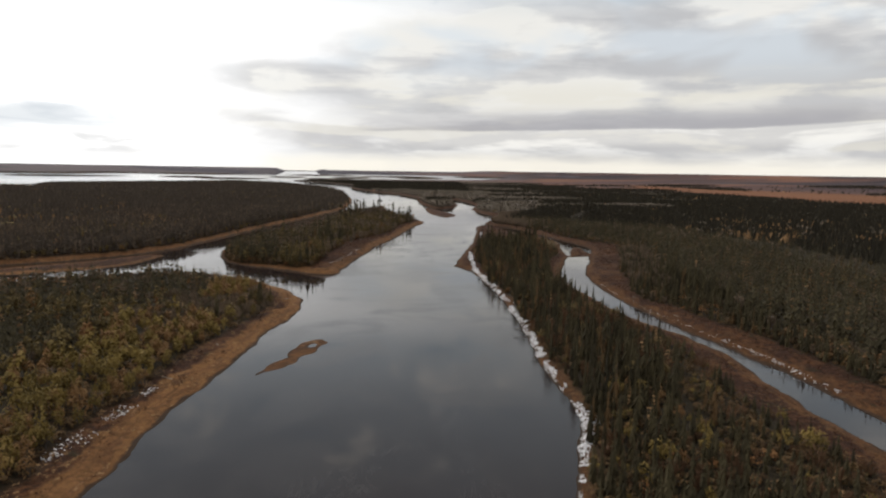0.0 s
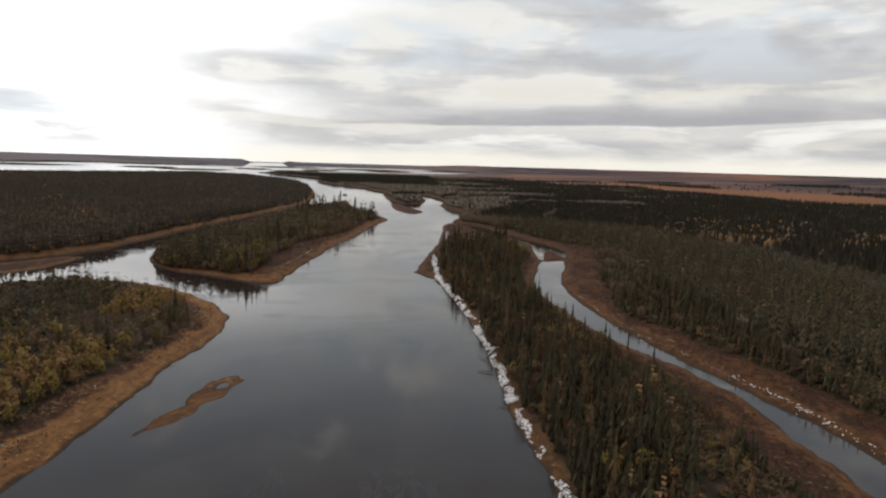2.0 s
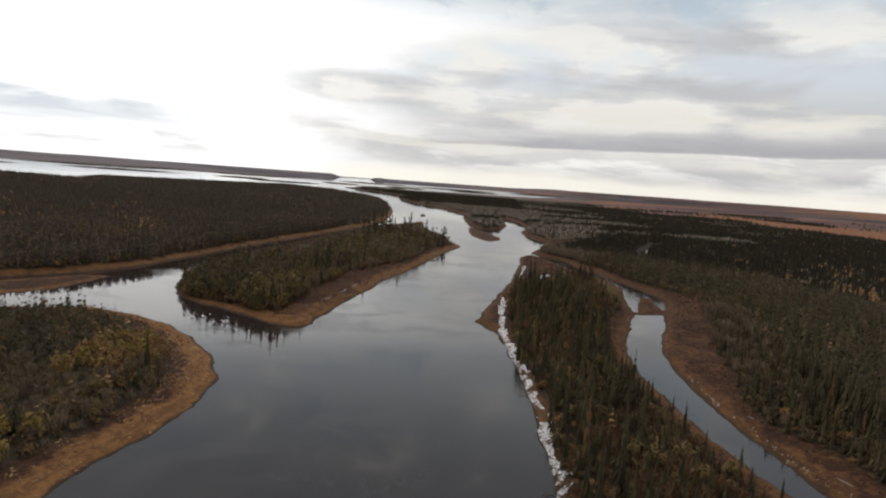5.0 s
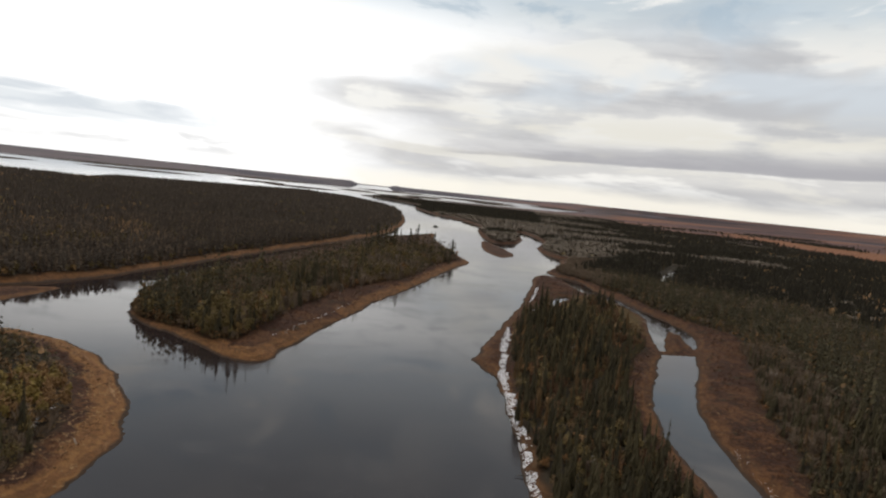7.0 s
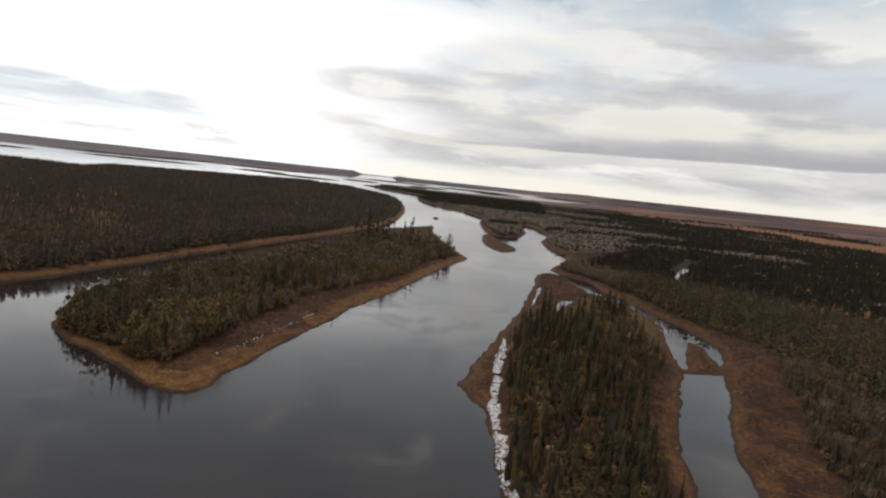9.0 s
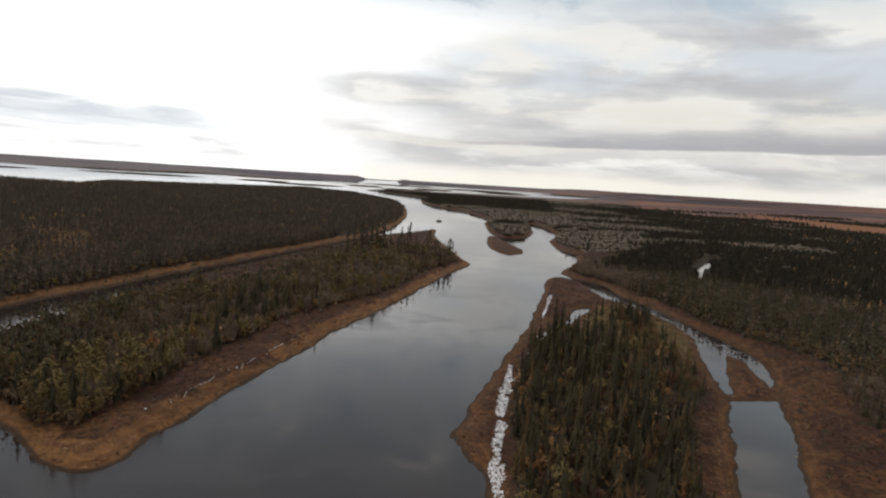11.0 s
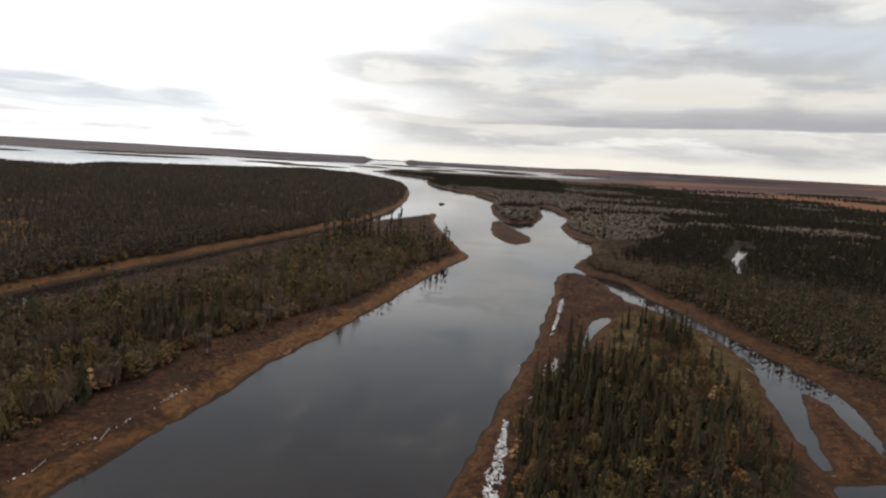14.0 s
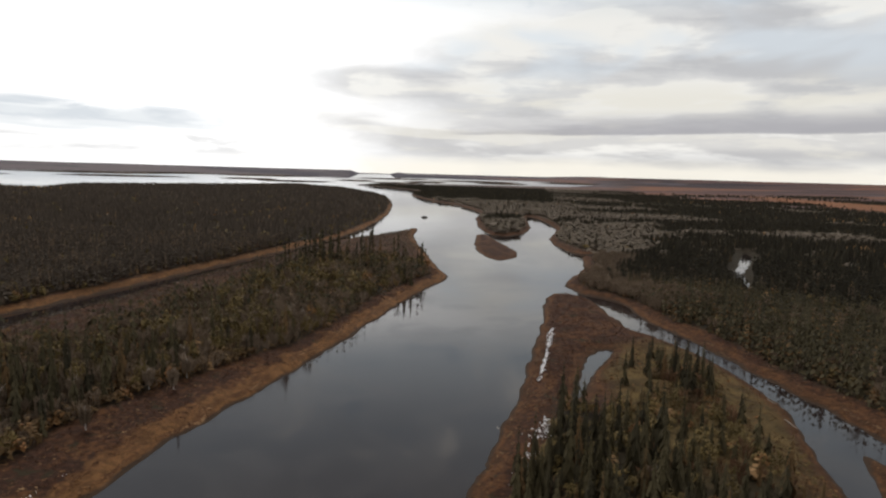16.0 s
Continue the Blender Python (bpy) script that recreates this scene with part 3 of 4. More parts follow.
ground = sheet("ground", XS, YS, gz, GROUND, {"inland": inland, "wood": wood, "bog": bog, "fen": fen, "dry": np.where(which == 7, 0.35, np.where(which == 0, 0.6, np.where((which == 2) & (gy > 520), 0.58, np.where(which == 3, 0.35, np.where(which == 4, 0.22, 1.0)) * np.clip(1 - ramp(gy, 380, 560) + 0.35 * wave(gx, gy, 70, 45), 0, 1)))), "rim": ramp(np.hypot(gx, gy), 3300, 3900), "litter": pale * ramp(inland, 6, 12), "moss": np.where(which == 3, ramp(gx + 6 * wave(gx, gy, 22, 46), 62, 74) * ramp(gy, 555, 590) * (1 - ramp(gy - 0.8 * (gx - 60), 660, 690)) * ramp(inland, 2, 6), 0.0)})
tagged(ground, "flat boreal river plain with brown grassy banks", "ground", kind="structure")
wx, wy = spaced([(-4950, 120), (4950, 120)]), spaced([(-400, 120), (5000, 120)])
hx, hy = (v.ravel() for v in np.meshgrid(wx, wy))
water = sheet("water", wx, wy, lake_lift(np.hypot(hx - 15, hy)), WATER)
tagged(water, "calm dark river and lake water reflecting clouds", "water", kind="structure")


# ---------------------------------------------------------------- plants
def fan_tree(height, width, layers, fans, droop, rnd, base=0.08, jag=0.35):
    """Narrow conifer crown: whorls of drooping, pointed sprays round a stem. Unit size in the end: verts, triangles."""
    v, f = [], []
    for k in range(layers):
        t = k / max(1, layers - 1)
        z = height * (base + (0.97 - base) * t)
        r = width * (1 - t) ** 0.75 * rnd.uniform(1 - jag, 1.1) + 0.06 * width
        turn = rnd.uniform(0, 6.28)
        for j in range(fans):
            a = turn + 6.283 * j / fans + rnd.uniform(-0.25, 0.25)
            rr = r * rnd.uniform(0.5, 1.25)
            half = 2.1 / fans * rr
            ca, sa = math.cos(a), math.sin(a)
            top = z + 0.055 * height * (1 - 0.5 * t)
            n0 = len(v)
            v += [(0, 0, top), (ca * rr * 0.62 - sa * half, sa * rr * 0.62 + ca * half, z - 0.2 * droop * rr), (ca * rr, sa * rr, z - droop * rr), (ca * rr * 0.62 + sa * half, sa * rr * 0.62 - ca * half, z - 0.2 * droop * rr)]
            f += [(n0, n0 + 1, n0 + 2), (n0, n0 + 2, n0 + 3)]
    n0 = len(v)
    for j in range(3):
        v.append((0.05 * width * math.cos(2.1 * j), 0.05 * width * math.sin(2.1 * j), height * 0.9))
    v.append((0, 0, height * 1.04))
    f += [(n0, n0 + 1, n0 + 3), (n0 + 1, n0 + 2, n0 + 3), (n0 + 2, n0, n0 + 3)]
    return np.array(v), np.array(f)


def leaf_tree(height, width, count, rnd, size=0.5, low=0.10, corners=4, lift=0.30):
    """Uneven crown of several upright, overlapping plumes of leaf clumps, which lie along the plumes' surface."""
    v, f = [], []
    lobes = [(0, 0, 0.60 * height, 0.42 * width, 0.36 * height)]
    for k in range(6):
        a, r = 1.05 * k + rnd.uniform(-0.4, 0.4), width * rnd.uniform(0.35, 0.72)
        lobes.append((r * math.cos(a), r * math.sin(a), height * rnd.uniform(0.30, 0.58), width * rnd.uniform(0.26, 0.46), height * rnd.uniform(0.20, 0.32)))
    for k in range(count):
        lx, ly, lz, lr, lh = lobes[k % 7]
        d = rnd.normal(size=3)
        d[2] = abs(d[2]) if rnd.uniform() < 0.72 else d[2]
        d /= np.linalg.norm(d)
        p = np.array((lx, ly, lz)) + d * (lr, lr, lh) * rnd.uniform(0.72, 1.08)
        p[2] = max(p[2], height * low * rnd.uniform(0.6, 1.2))
        way = d + (0, 0, lift) + 0.20 * rnd.normal(size=3)
        way /= np.linalg.norm(way)
        a = np.cross(way, rnd.normal(size=3))
        a /= np.linalg.norm(a)
        b = np.cross(way, a)
        a, b = a * size * rnd.uniform(0.6, 1.2), b * size * rnd.uniform(0.6, 1.2)
        n0 = len(v)
        if corners == 3:
            v += [p - a, p + b, p + 0.9 * a - 0.5 * b]
            f.append((n0, n0 + 1, n0 + 2))
        else:
            v += [p - a, p + b, p + a, p - b]
            f += [(n0, n0 + 1, n0 + 2), (n0, n0 + 2, n0 + 3)]
    return np.array(v), np.array(f)


def twig_tree(height, width, count, rnd, thick=0.05):
    """Leafless shrub or young tree: upright slender twigs."""
    v, f = [], []
    for _ in range(count):
        a, r = rnd.uniform(0, 6.28), width * math.sqrt(rnd.uniform(0, 1))
        z0 = height * rnd.uniform(0.0, 0.65)
        top = height * (1.0 - 0.35 * (r / width) ** 2) * rnd.uniform(0.75, 1.05)
        x, y = r * math.cos(a), r * math.sin(a)
        b = rnd.uniform(0, 6.28)
        w = thick * height * rnd.uniform(0.5, 1.2)
        n0 = len(v)
        v += [(x * 0.55 - w * math.cos(b), y * 0.55 - w * math.sin(b), z0), (x * 0.55 + w * math.cos(b), y * 0.55 + w * math.sin(b), z0 + 0.1 * height), (x * 1.1, y * 1.1, max(top, z0 + 0.2 * height))]
        f += [(n0, n0 + 1, n0 + 2)]
    return np.array(v), np.array(f)


def scatter(name, kinds, places, heights, widths, material, label, category):
    """Many plants as one mesh. kinds: unit templates; places: x, y, z."""
    if not len(places):
        return None
    pick = rng.integers(0, len(kinds), len(places))
    turn = rng.uniform(0, 6.283, len(places))
    tint = np.clip(0.5 + 0.55 * rng.uniform(-1, 1, len(places)) + 0.42 * wave(places[:, 0], places[:, 1], 45, 71) + 0.25 * wave(places[:, 0], places[:, 1], 14, 72) + 0.3 * wave(places[:, 0], places[:, 1] * 0.6, 170, 74), 0, 0.999)
    vs, fs, ts, n0 = [], [], [], 0
    for k, (v, f) in enumerate(kinds):
        sel = np.nonzero(pick == k)[0]
        if not len(sel):
            continue
        c, s = np.cos(turn[sel])[:, None], np.sin(turn[sel])[:, None]
        w, h = widths[sel][:, None], heights[sel][:, None]
        x = (v[:, 0] * c - v[:, 1] * s) * w + places[sel, 0][:, None]
        y = (v[:, 0] * s + v[:, 1] * c) * w + places[sel, 1][:, None]
        z = v[:, 2] * h + places[sel, 2][:, None]
        vs.append(np.stack([x, y, z], -1).reshape(-1, 3))
        fs.append((f[None] + n0 + len(v) * np.arange(len(sel))[:, None, None]).reshape(-1, 3))
        ts.append(np.repeat(tint[sel], len(v)))
        n0 += len(v) * len(sel)
    me = add_mesh(name, np.concatenate(vs), np.concatenate(fs), material, {"tint": np.concatenate(ts)})
    return tagged(new(name, me), label, category, kind="stuff")


def seeds(x0, x1, y0, y1, per_ha):
    """Jittered places over a rectangle."""
    step = 100 / math.sqrt(per_ha)
    nx, ny = max(1, int((x1 - x0) / step)), max(1, int((y1 - y0) / step))
    ix, iy = (v.ravel() for v in np.meshgrid(np.arange(nx), np.arange(ny)))
    return x0 + (ix + rng.uniform(0, 1, ix.size)) * step, y0 + (iy + rng.uniform(0, 1, iy.size)) * step


def cone_tree(layers, fans, rnd, base):
    """Far conifer: a few jagged skirts."""
    v, f = [], []
    for k in range(layers):
        t = k / layers
        z, r = base + (0.9 - base) * t, (1 - t) ** 0.8 * rnd.uniform(0.8, 1.1)
        turn = rnd.uniform(0, 6.28)
        for j in range(fans):
            a, b = turn + 6.283 * (j - 0.1) / fans, turn + 6.283 * (j + 1.1) / fans
            n0, ra, rb = len(v), r * rnd.uniform(0.7, 1.2), r * rnd.uniform(0.7, 1.2)
            v += [(0, 0, z + (1 - z) * (0.75 if k < layers - 1 else 1.0)), (ra * math.cos(a), ra * math.sin(a), z - 0.04), (rb * math.cos(b), rb * math.sin(b), z)]
            f.append((n0, n0 + 1, n0 + 2))
    return np.array(v), np.array(f)


def spray_tree(count, rnd, size):
    """Far conifer: small loose sprays filling a narrow cone."""
    v, f = [], []
    for k in range(count):
        z = 0.04 + 0.94 * ((k + rnd.uniform(0, 1)) / count) ** 1.1
        a, r = rnd.uniform(0, 6.283), 0.95 * (1.02 - z) ** 0.8 * rnd.uniform(0.3, 1.0)
        x, y, w, b = r * math.cos(a), r * math.sin(a), size * rnd.uniform(0.7, 1.4), rnd.uniform(0, 6.283)
        n0 = len(v)
        v += [(x * 0.2, y * 0.2, z + 0.075), (x + w * math.cos(b), y + w * math.sin(b), z - 0.03), (x - w * math.cos(b), y - w * math.sin(b), z - 0.01)]
        f.append((n0, n0 + 1, n0 + 2))
    v += [(-0.12, 0, 0.0), (0.12, 0, 0.0), (0, 0, 1.05), (0, -0.12, 0.0), (0, 0.12, 0.0)]
    n0 = len(v) - 5
    f += [(n0, n0 + 1, n0 + 2), (n0 + 3, n0 + 4, n0 + 2)]
    return np.array(v), np.array(f)


SPRUCE_NEAR = [fan_tree(1, 1, 13, 5, 0.24, np.random.default_rng(s), jag=0.6) for s in range(8)]
SPRUCE_MID = [fan_tree(1, 1, 5, 3, 0.16, np.random.default_rng(20 + s), jag=0.45) for s in range(6)]
SPRUCE_LOW = [spray_tree(22, np.random.default_rng(30 + s), 0.36) for s in range(8)]
SPRUCE_FAR = [cone_tree(2, 5, np.random.default_rng(40 + s), 0.1) for s in range(5)]
LEAFY = [leaf_tree(1, 0.5, 180, np.random.default_rng(60 + s), 0.072, corners=3, lift=0.5) for s in range(6)]
LEAFY_MID = [leaf_tree(1, 0.45, 70, np.random.default_rng(65 + s), 0.115, corners=3, lift=0.6) for s in range(6)]
BRUSHY = [leaf_tree(1, 0.6, 24, np.random.default_rng(160 + s), 0.22, corners=3, lift=0.7) for s in range(5)]
FINE_BRUSH = [leaf_tree(1, 0.6, 64, np.random.default_rng(180 + s), 0.125, corners=3, lift=0.6) for s in range(5)]
BARE_FAR = [leaf_tree(1, 0.5, 19, np.random.default_rng(170 + s), 0.21, corners=3, lift=0.8) for s in range(4)]
LEAFY_FAR = [leaf_tree(1, 0.55, 12, np.random.default_rng(70 + s), 0.26, corners=3) for s in range(4)]
TWIGGY = [twig_tree(1, 0.42, 46, np.random.default_rng(80 + s), 0.030) for s in range(5)]
SHRUBS = [twig_tree(1, 0.7, 16, np.random.default_rng(95 + s), 0.036) for s in range(5)]


def in_view(x, y):
    return (x - 15 > -1.02 * (y + 130) - 60) & (x - 15 < 0.82 * (y + 130) + 60) & (y > -60)


def path_distance(x, y):
    return np.hypot(x - 12 - 0.06 * np.clip(y, 0, 420), y - np.clip(y, 100, 570))


def part(name, me, parent, label=""):
    ob = new(name, me)
    ob.parent = parent
    return tagged(ob, label) if label else ob


def stem_mesh(name, height, r0, r1, material, lean=0.0, sides=6, rings=4, rnd=None):
    """A tapered, slightly crooked stem."""
    rnd = rnd or np.random.default_rng(3)
    v, f = [], []
    for k in range(rings + 1):
        t = k / rings
        r = r0 + (r1 - r0) * t
        cx, cy = lean * t * t * height + 0.02 * height * rnd.normal() * t, 0.02 * height * rnd.normal() * t
        for j in range(sides):
            a = 6.283 * j / sides
            v.append((cx + r * math.cos(a), cy + r * math.sin(a), height * t))
    for k in range(rings):
        for j in range(sides):
            b, c = k * sides + j, k * sides + (j + 1) % sides
            f.append((b, c, c + sides, b + sides))
    return add_mesh(name, v, f, material)


def make_spruce(kind):
    """A spruce tree of unit height: stem and needle crown."""
    thing = new("spruce_tree")
    v, f = SPRUCE_NEAR[kind]
    part("trunk", stem_mesh("trunk", 0.95, 0.013, 0.002, BARK, rnd=np.random.default_rng(kind)), thing)
    part("crown", add_mesh("crown", v * (0.115, 0.115, 1), f, NEEDLES, {"tint": np.zeros(len(v))}), thing)
    return tagged(thing, "slender dark green spruce standing on the snowy bank", "tree", "spruces along the river bank")


def make_willow(kind):
    """A willow bush of unit size: a few stems and a loose leafy crown."""
    rnd = np.random.default_rng(400 + kind)
    thing = new("willow_bush")
    for k in range(4):
        stem = part("stem", stem_mesh("stem", 0.6, 0.02, 0.006, BARK, 0.1, 5, 3, rnd), thing)
        stem.matrix_basis = pose(0.04 * math.cos(1.6 * k), 0.04 * math.sin(1.6 * k), 0, 16, 0, 90 * k + rnd.uniform(-25, 25))
    v, f = LEAFY[kind]
    part("foliage", add_mesh("foliage", v, f, WILLOW, {"tint": np.full(len(v), rnd.uniform(0, 0.6))}), thing)
    return tagged(thing, "rounded yellow green willow bush in autumn leaf", "bush", "willows on the point")


def make_birch(seed):
    """A bare birch of unit height: white stem, limbs and thin crown."""
    rnd = np.random.default_rng(200 + seed)
    thing = new("birch_tree")
    part("trunk", stem_mesh("trunk", 0.85, 0.016, 0.004, BIRCH, 0.05, rnd=rnd), thing, "white birch trunk")
    for k in range(5):
        limb = part("limb", stem_mesh("limb", 0.38, 0.007, 0.002, BIRCH, 0.25, 4, 3, rnd), thing)
        limb.matrix_basis = pose(0.012 * k, 0, 0.32 + 0.09 * k, rnd.uniform(10, 35), 0, 72 * k + rnd.uniform(-20, 20))
    v, f = twig_tree(1, 0.26, 90, rnd)
    v[:, 2] = 0.12 + 0.88 * v[:, 2]
    part("crown", add_mesh("crown", v, f, TWIGS, {"tint": np.zeros(len(v))}), thing)
    return tagged(thing, "leafless white birch among dark spruces", "tree", "birches on the banks")


def grow():
    bands = [(-420, 300, -60, 1000, 1050), (-1700, 2400, 700, 3300, 88), (300, 900, 100, 1500, 260), (-1000, -420, 150, 1500, 260), (-420, 300, 1000, 1500, 260), (-120, 420, 1060, 1900, 150)]
    xs, ys = [], []
    for n, (x0, x1, y0, y1, d) in enumerate(bands):
        x, y = seeds(x0, x1, y0, y1, d)
        ok = in_view(x, y)
        if n == 1:
            ok &= ~((x > -1000) & (x < 900) & (y < 1500))
        if n == 5:
            ok &= stand_noise(x, y) > 0.1
        if n == 0:
            ok &= (path_distance(x, y) < 300) | (rng.uniform(0, 1, x.size) < 0.72)
        xs.append(x[ok]), ys.append(y[ok])
    # the first rows along the side channel stand closer
    fx, fy = seeds(-330, -80, 405, 1000, 1500)
    fl, fw, fb, _ = survey(fx, fy)
    ok = (fl - fb < 11) & ((fw == 0) | ((fw == 2) & (fx < -84) & (fy < 545)))
    xs.append(fx[ok]), ys.append(fy[ok])
    x, y = np.concatenate(xs), np.concatenate(ys)
    land, which, back, z = survey(x, y)
    inside = land - back
    ok = (inside > 0) & (rng.uniform(0, 1, x.size) > np.maximum(boggy(x, y) * 0.985, fenny(x, y) * 1.01))
    ok &= (path_distance(x, y) > 320) | (wave(x, y, 7, 37) + 0.6 * wave(x, y, 17, 38) > -0.75 + 0.5 * rng.uniform(-1, 1, x.size))
    x, y, z, which, inside, land = (v[ok] for v in (x, y, z, which, inside, land))
    thin = (which == 3) & (y > 545) & (rng.uniform(0, 1, x.size) < 0.45 * ramp(y, 545, 585))
    thin |= (which == 1) & (inside < 45) & (rng.uniform(0, 1, x.size) > np.where(y < 270, 0.60, 0.85))
    x, y, z, which, inside, land = (v[~thin] for v in (x, y, z, which, inside, land))
    u = rng.uniform(0, 1, x.size)
    patch = wave(x, y, 60, 31) + 0.5 * wave(x, y, 22, 32)
    # which kind grows where: 0 spruce, 1 leafy, 2 bare twigs, 3 golden
    mound = (((x + 112) / 19) ** 2 + ((y - 343) / 27) ** 2 < 1) & (which == 1)
    willowy = 1 - ramp(y + 8 * patch, 258, 276)
    leafy = np.where(which == 1, np.where(mound, 0.97, 0.16 + 0.76 * willowy) * (1 - ramp(inside, 34, 60)) + 0.30 * ramp(inside, 40, 60) * ramp(patch, -0.3, 0.3), 0.02)
    leafy = np.where(which == 0, 0.02 + 0.26 * ramp(patch, 0.15, 0.6) * (1 - ramp(-x, 300, 380)) * (1 - ramp(y, 800, 900)) + 0.16 * (1 - ramp(inside, 8, 20)), leafy)
    leafy = np.where(which == 2, 0.58 * (1 - ramp(y, 480, 560)) * ramp(x, -128, -106) + (0.20 + 0.20 * ramp(x, -112, -84)) * ramp(patch, -0.6, 0.2), leafy)
    leafy = np.where(which == 3, 0.10 + 0.16 * ramp(patch, 0.0, 0.6) + 0.22 * ramp(y, 550, 590), leafy)
    leafy = np.where((which == 1) & (x < -122) & (y > 320), 0.06, leafy)
    bare = np.where(which == 1, np.where(mound, 0.0, 0.05 + 0.55 * (1 - willowy)) * (1 - ramp(inside, 40, 70)), 0.05)
    bare = np.where(which == 2, 0.24 * ramp(x + 0.1 * (y - 480), -128, -106) + (0.22 + 0.22 * ramp(-patch, -0.2, 0.4)) * ramp(y, 480, 560), bare)
    bare = np.where((which == 1) & (x < -122) & (y > 320), 0.12, bare)
    bare = np.where(which == 3, 0.08 + 0.30 * ramp(-patch, 0.1, 0.6), bare)
    bare = np.where(which == 4, np.where(y < 640, 0.5, 0.92) * (1 - ramp(inside + 14 * patch, 14, 44)) * np.maximum(ramp(y, 760, 810), ramp(y, 360, 400) * (1 - ramp(y, 540, 580))) * (x < 185) + 0.05, bare)
    bare = np.where((which == 4) & (y > 1060) & (x < 750), 0.96 * ramp(stand_noise(x, y), -0.05, 0.12), bare)
    bare = np.where(ring_distance(x, y, PONDS[1], 90) > -75, 0.03, bare)
    gold = np.where((which == 0) | (which == 4), 0.003 + 0.16 * ramp(wave(x, y * 0.6, 130, 35) + 0.4 * wave(x, y, 40, 73), 0.55, 0.95) * ramp(np.abs(x), 250, 420), 0.012)
    gold = gold + 0.55 * (((x + 420) / 130) ** 2 + ((y - 745) / 80) ** 2 < 1) * ramp(wave(x, y, 34, 44), 0.1, 0.5) + 0.5 * (((x + 1200) / 90) ** 2 + ((y - 1870) / 60) ** 2 < 1) + 0.34 * (((x - 430) / 170) ** 2 + ((y - 770) / 170) ** 2 < 1) * ramp(wave(x, y, 38, 36), 0.15, 0.5)
    kind = np.where(u < bare, 2, np.where(u < bare + leafy, 1, np.where(u > 1 - gold, 3, 0)))
    grow_h = (0.42 + 0.72 * rng.uniform(0, 1, x.size) ** 1.4) * np.where(inside < 4, 0.85, 1.0) * (1 + 0.22 * wave(x, y, 18, 39))
    grow_h = np.where((which == 0) | (which == 4), 0.72 + 0.45 * (grow_h - 0.6), grow_h)
    tall = np.select([kind == 0, kind == 1, kind == 2, kind == 3], [12.0, 6.6, 6.8, 8.0]) * grow_h
    tall = np.where((which == 3) & (kind == 0) & (x > 78), tall * np.where(y < 430, 0.62, 0.75), np.where((which == 3) & (kind == 0) & (inside < 8) & (x < 60), tall * 1.15, tall))
    tall = np.where((which == 1) & (kind == 1), np.clip(tall, 4.6, 8.2) * np.where(y < 292, 1.5, 1.1), tall)
    tall = np.where((which == 3) & (kind == 0), tall * (1 + 0.62 * ramp(y, 520, 600)), tall)
    tall = np.where((which == 2) & (kind == 0), tall * (1.12 + 0.25 * ramp(y, 540, 600)), tall)
    tall = np.where(mound & (kind == 1), 6.0 + 2.6 * (1 - ((x + 112) / 19) ** 2 - ((y - 343) / 27) ** 2), tall)
    tall = np.where((which == 4) & (kind == 0) & (inside < 25) & (y < 640), tall * 0.85, np.where((which == 4) & (kind == 0) & (inside < 45) & (y < 800), tall * 1.4, tall))
    tall = np.where((which == 2) & (y > 800) & (kind == 0), tall * 1.15, np.where((which == 4) & (kind == 2) & (y > 640), tall * 1.35, tall))
    tall = np.where((kind == 0) & ((which == 2) | (which == 3)) & (rng.uniform(0, 1, x.size) < 0.14), tall * 1.32, tall)
    tall = np.where((which == 2) & (kind == 2), tall * 1.25, np.where((which == 2) & (inside < 25), tall * 1.15, tall))
    tall = np.where((which == 2) & (kind == 1), tall * 1.5, np.where((which == 0) & (kind == 1), tall * np.where(inside < 20, 1.15, 1.5), tall))
    tall = np.where((which == 0) & (kind == 0) & (inside < 22), np.clip(tall, 7.5, 10.5), tall)
    tall = np.where((which == 2) & (kind == 0) & (x < -100) & (y < 560), np.maximum(tall, 10.0) * 1.08, tall)
    wide = np.select([kind == 0, kind == 1, kind == 2, kind == 3], [0.60 + 0.090 * tall, tall * 0.80, tall * 0.85, 2.4]) * rng.uniform(0.75, 1.25, x.size)
    wide = np.where((which <= 2) & (which > 0) & (kind == 1), wide * 0.72, wide)
    dist = path_distance(x, y)
    places = np.stack([x, y, z - 0.15], 1)
    boxed = (x > -420) & (x < 300) & (y < 1000)
    reach = np.where(which == 0, 215, 300)
    close = np.where(which == 2, 150, 125)
    near, mid, low = dist < close, (dist >= close) & (dist < reach), (dist >= reach) & (dist < 640) & boxed
    behind = y < 75
    near, mid, low = near & ~behind, mid & ~behind, (low & ~behind) | behind
    far = ~near & ~mid & ~low
    wide = np.where(far & (kind == 0), np.where((y < 1500) & (np.abs(x) < 1000), 1.9, 3.0) * rng.uniform(0.8, 1.3, x.size), np.where(low & (kind == 0), wide * 1.05, wide))
    wide = np.where(far & (kind > 0), wide * np.where(kind == 2, 1.9, 1.7), wide)
    closed = low & (kind == 0) & (which != 2)
    wide = np.where(closed, wide * np.where(inside < 16, 1.6, 1.35), wide)
    tall = np.where(closed & (inside > 16), tall * 0.85, tall)
    # the front rows of the spit are single trees
    single = near & (kind == 0) & (which == 3) & (inside < 9) & (x < 66) & (y > 150) & (y < 520)
    masters = [make_spruce(k) for k in range(8)]
    for n, i in enumerate(np.nonzero(single)[0][:320]):
        thing = masters[n] if n < 8 else copy_thing(masters[n % 8], Matrix())
        size = tall[i]
        thing.matrix_basis = Matrix.Translation(places[i]) @ pose(0, 0, 0, 0, 0, rng.uniform(0, 360)) @ Matrix.Diagonal((size, size, size, 1))
    keep = np.ones(x.size, bool)
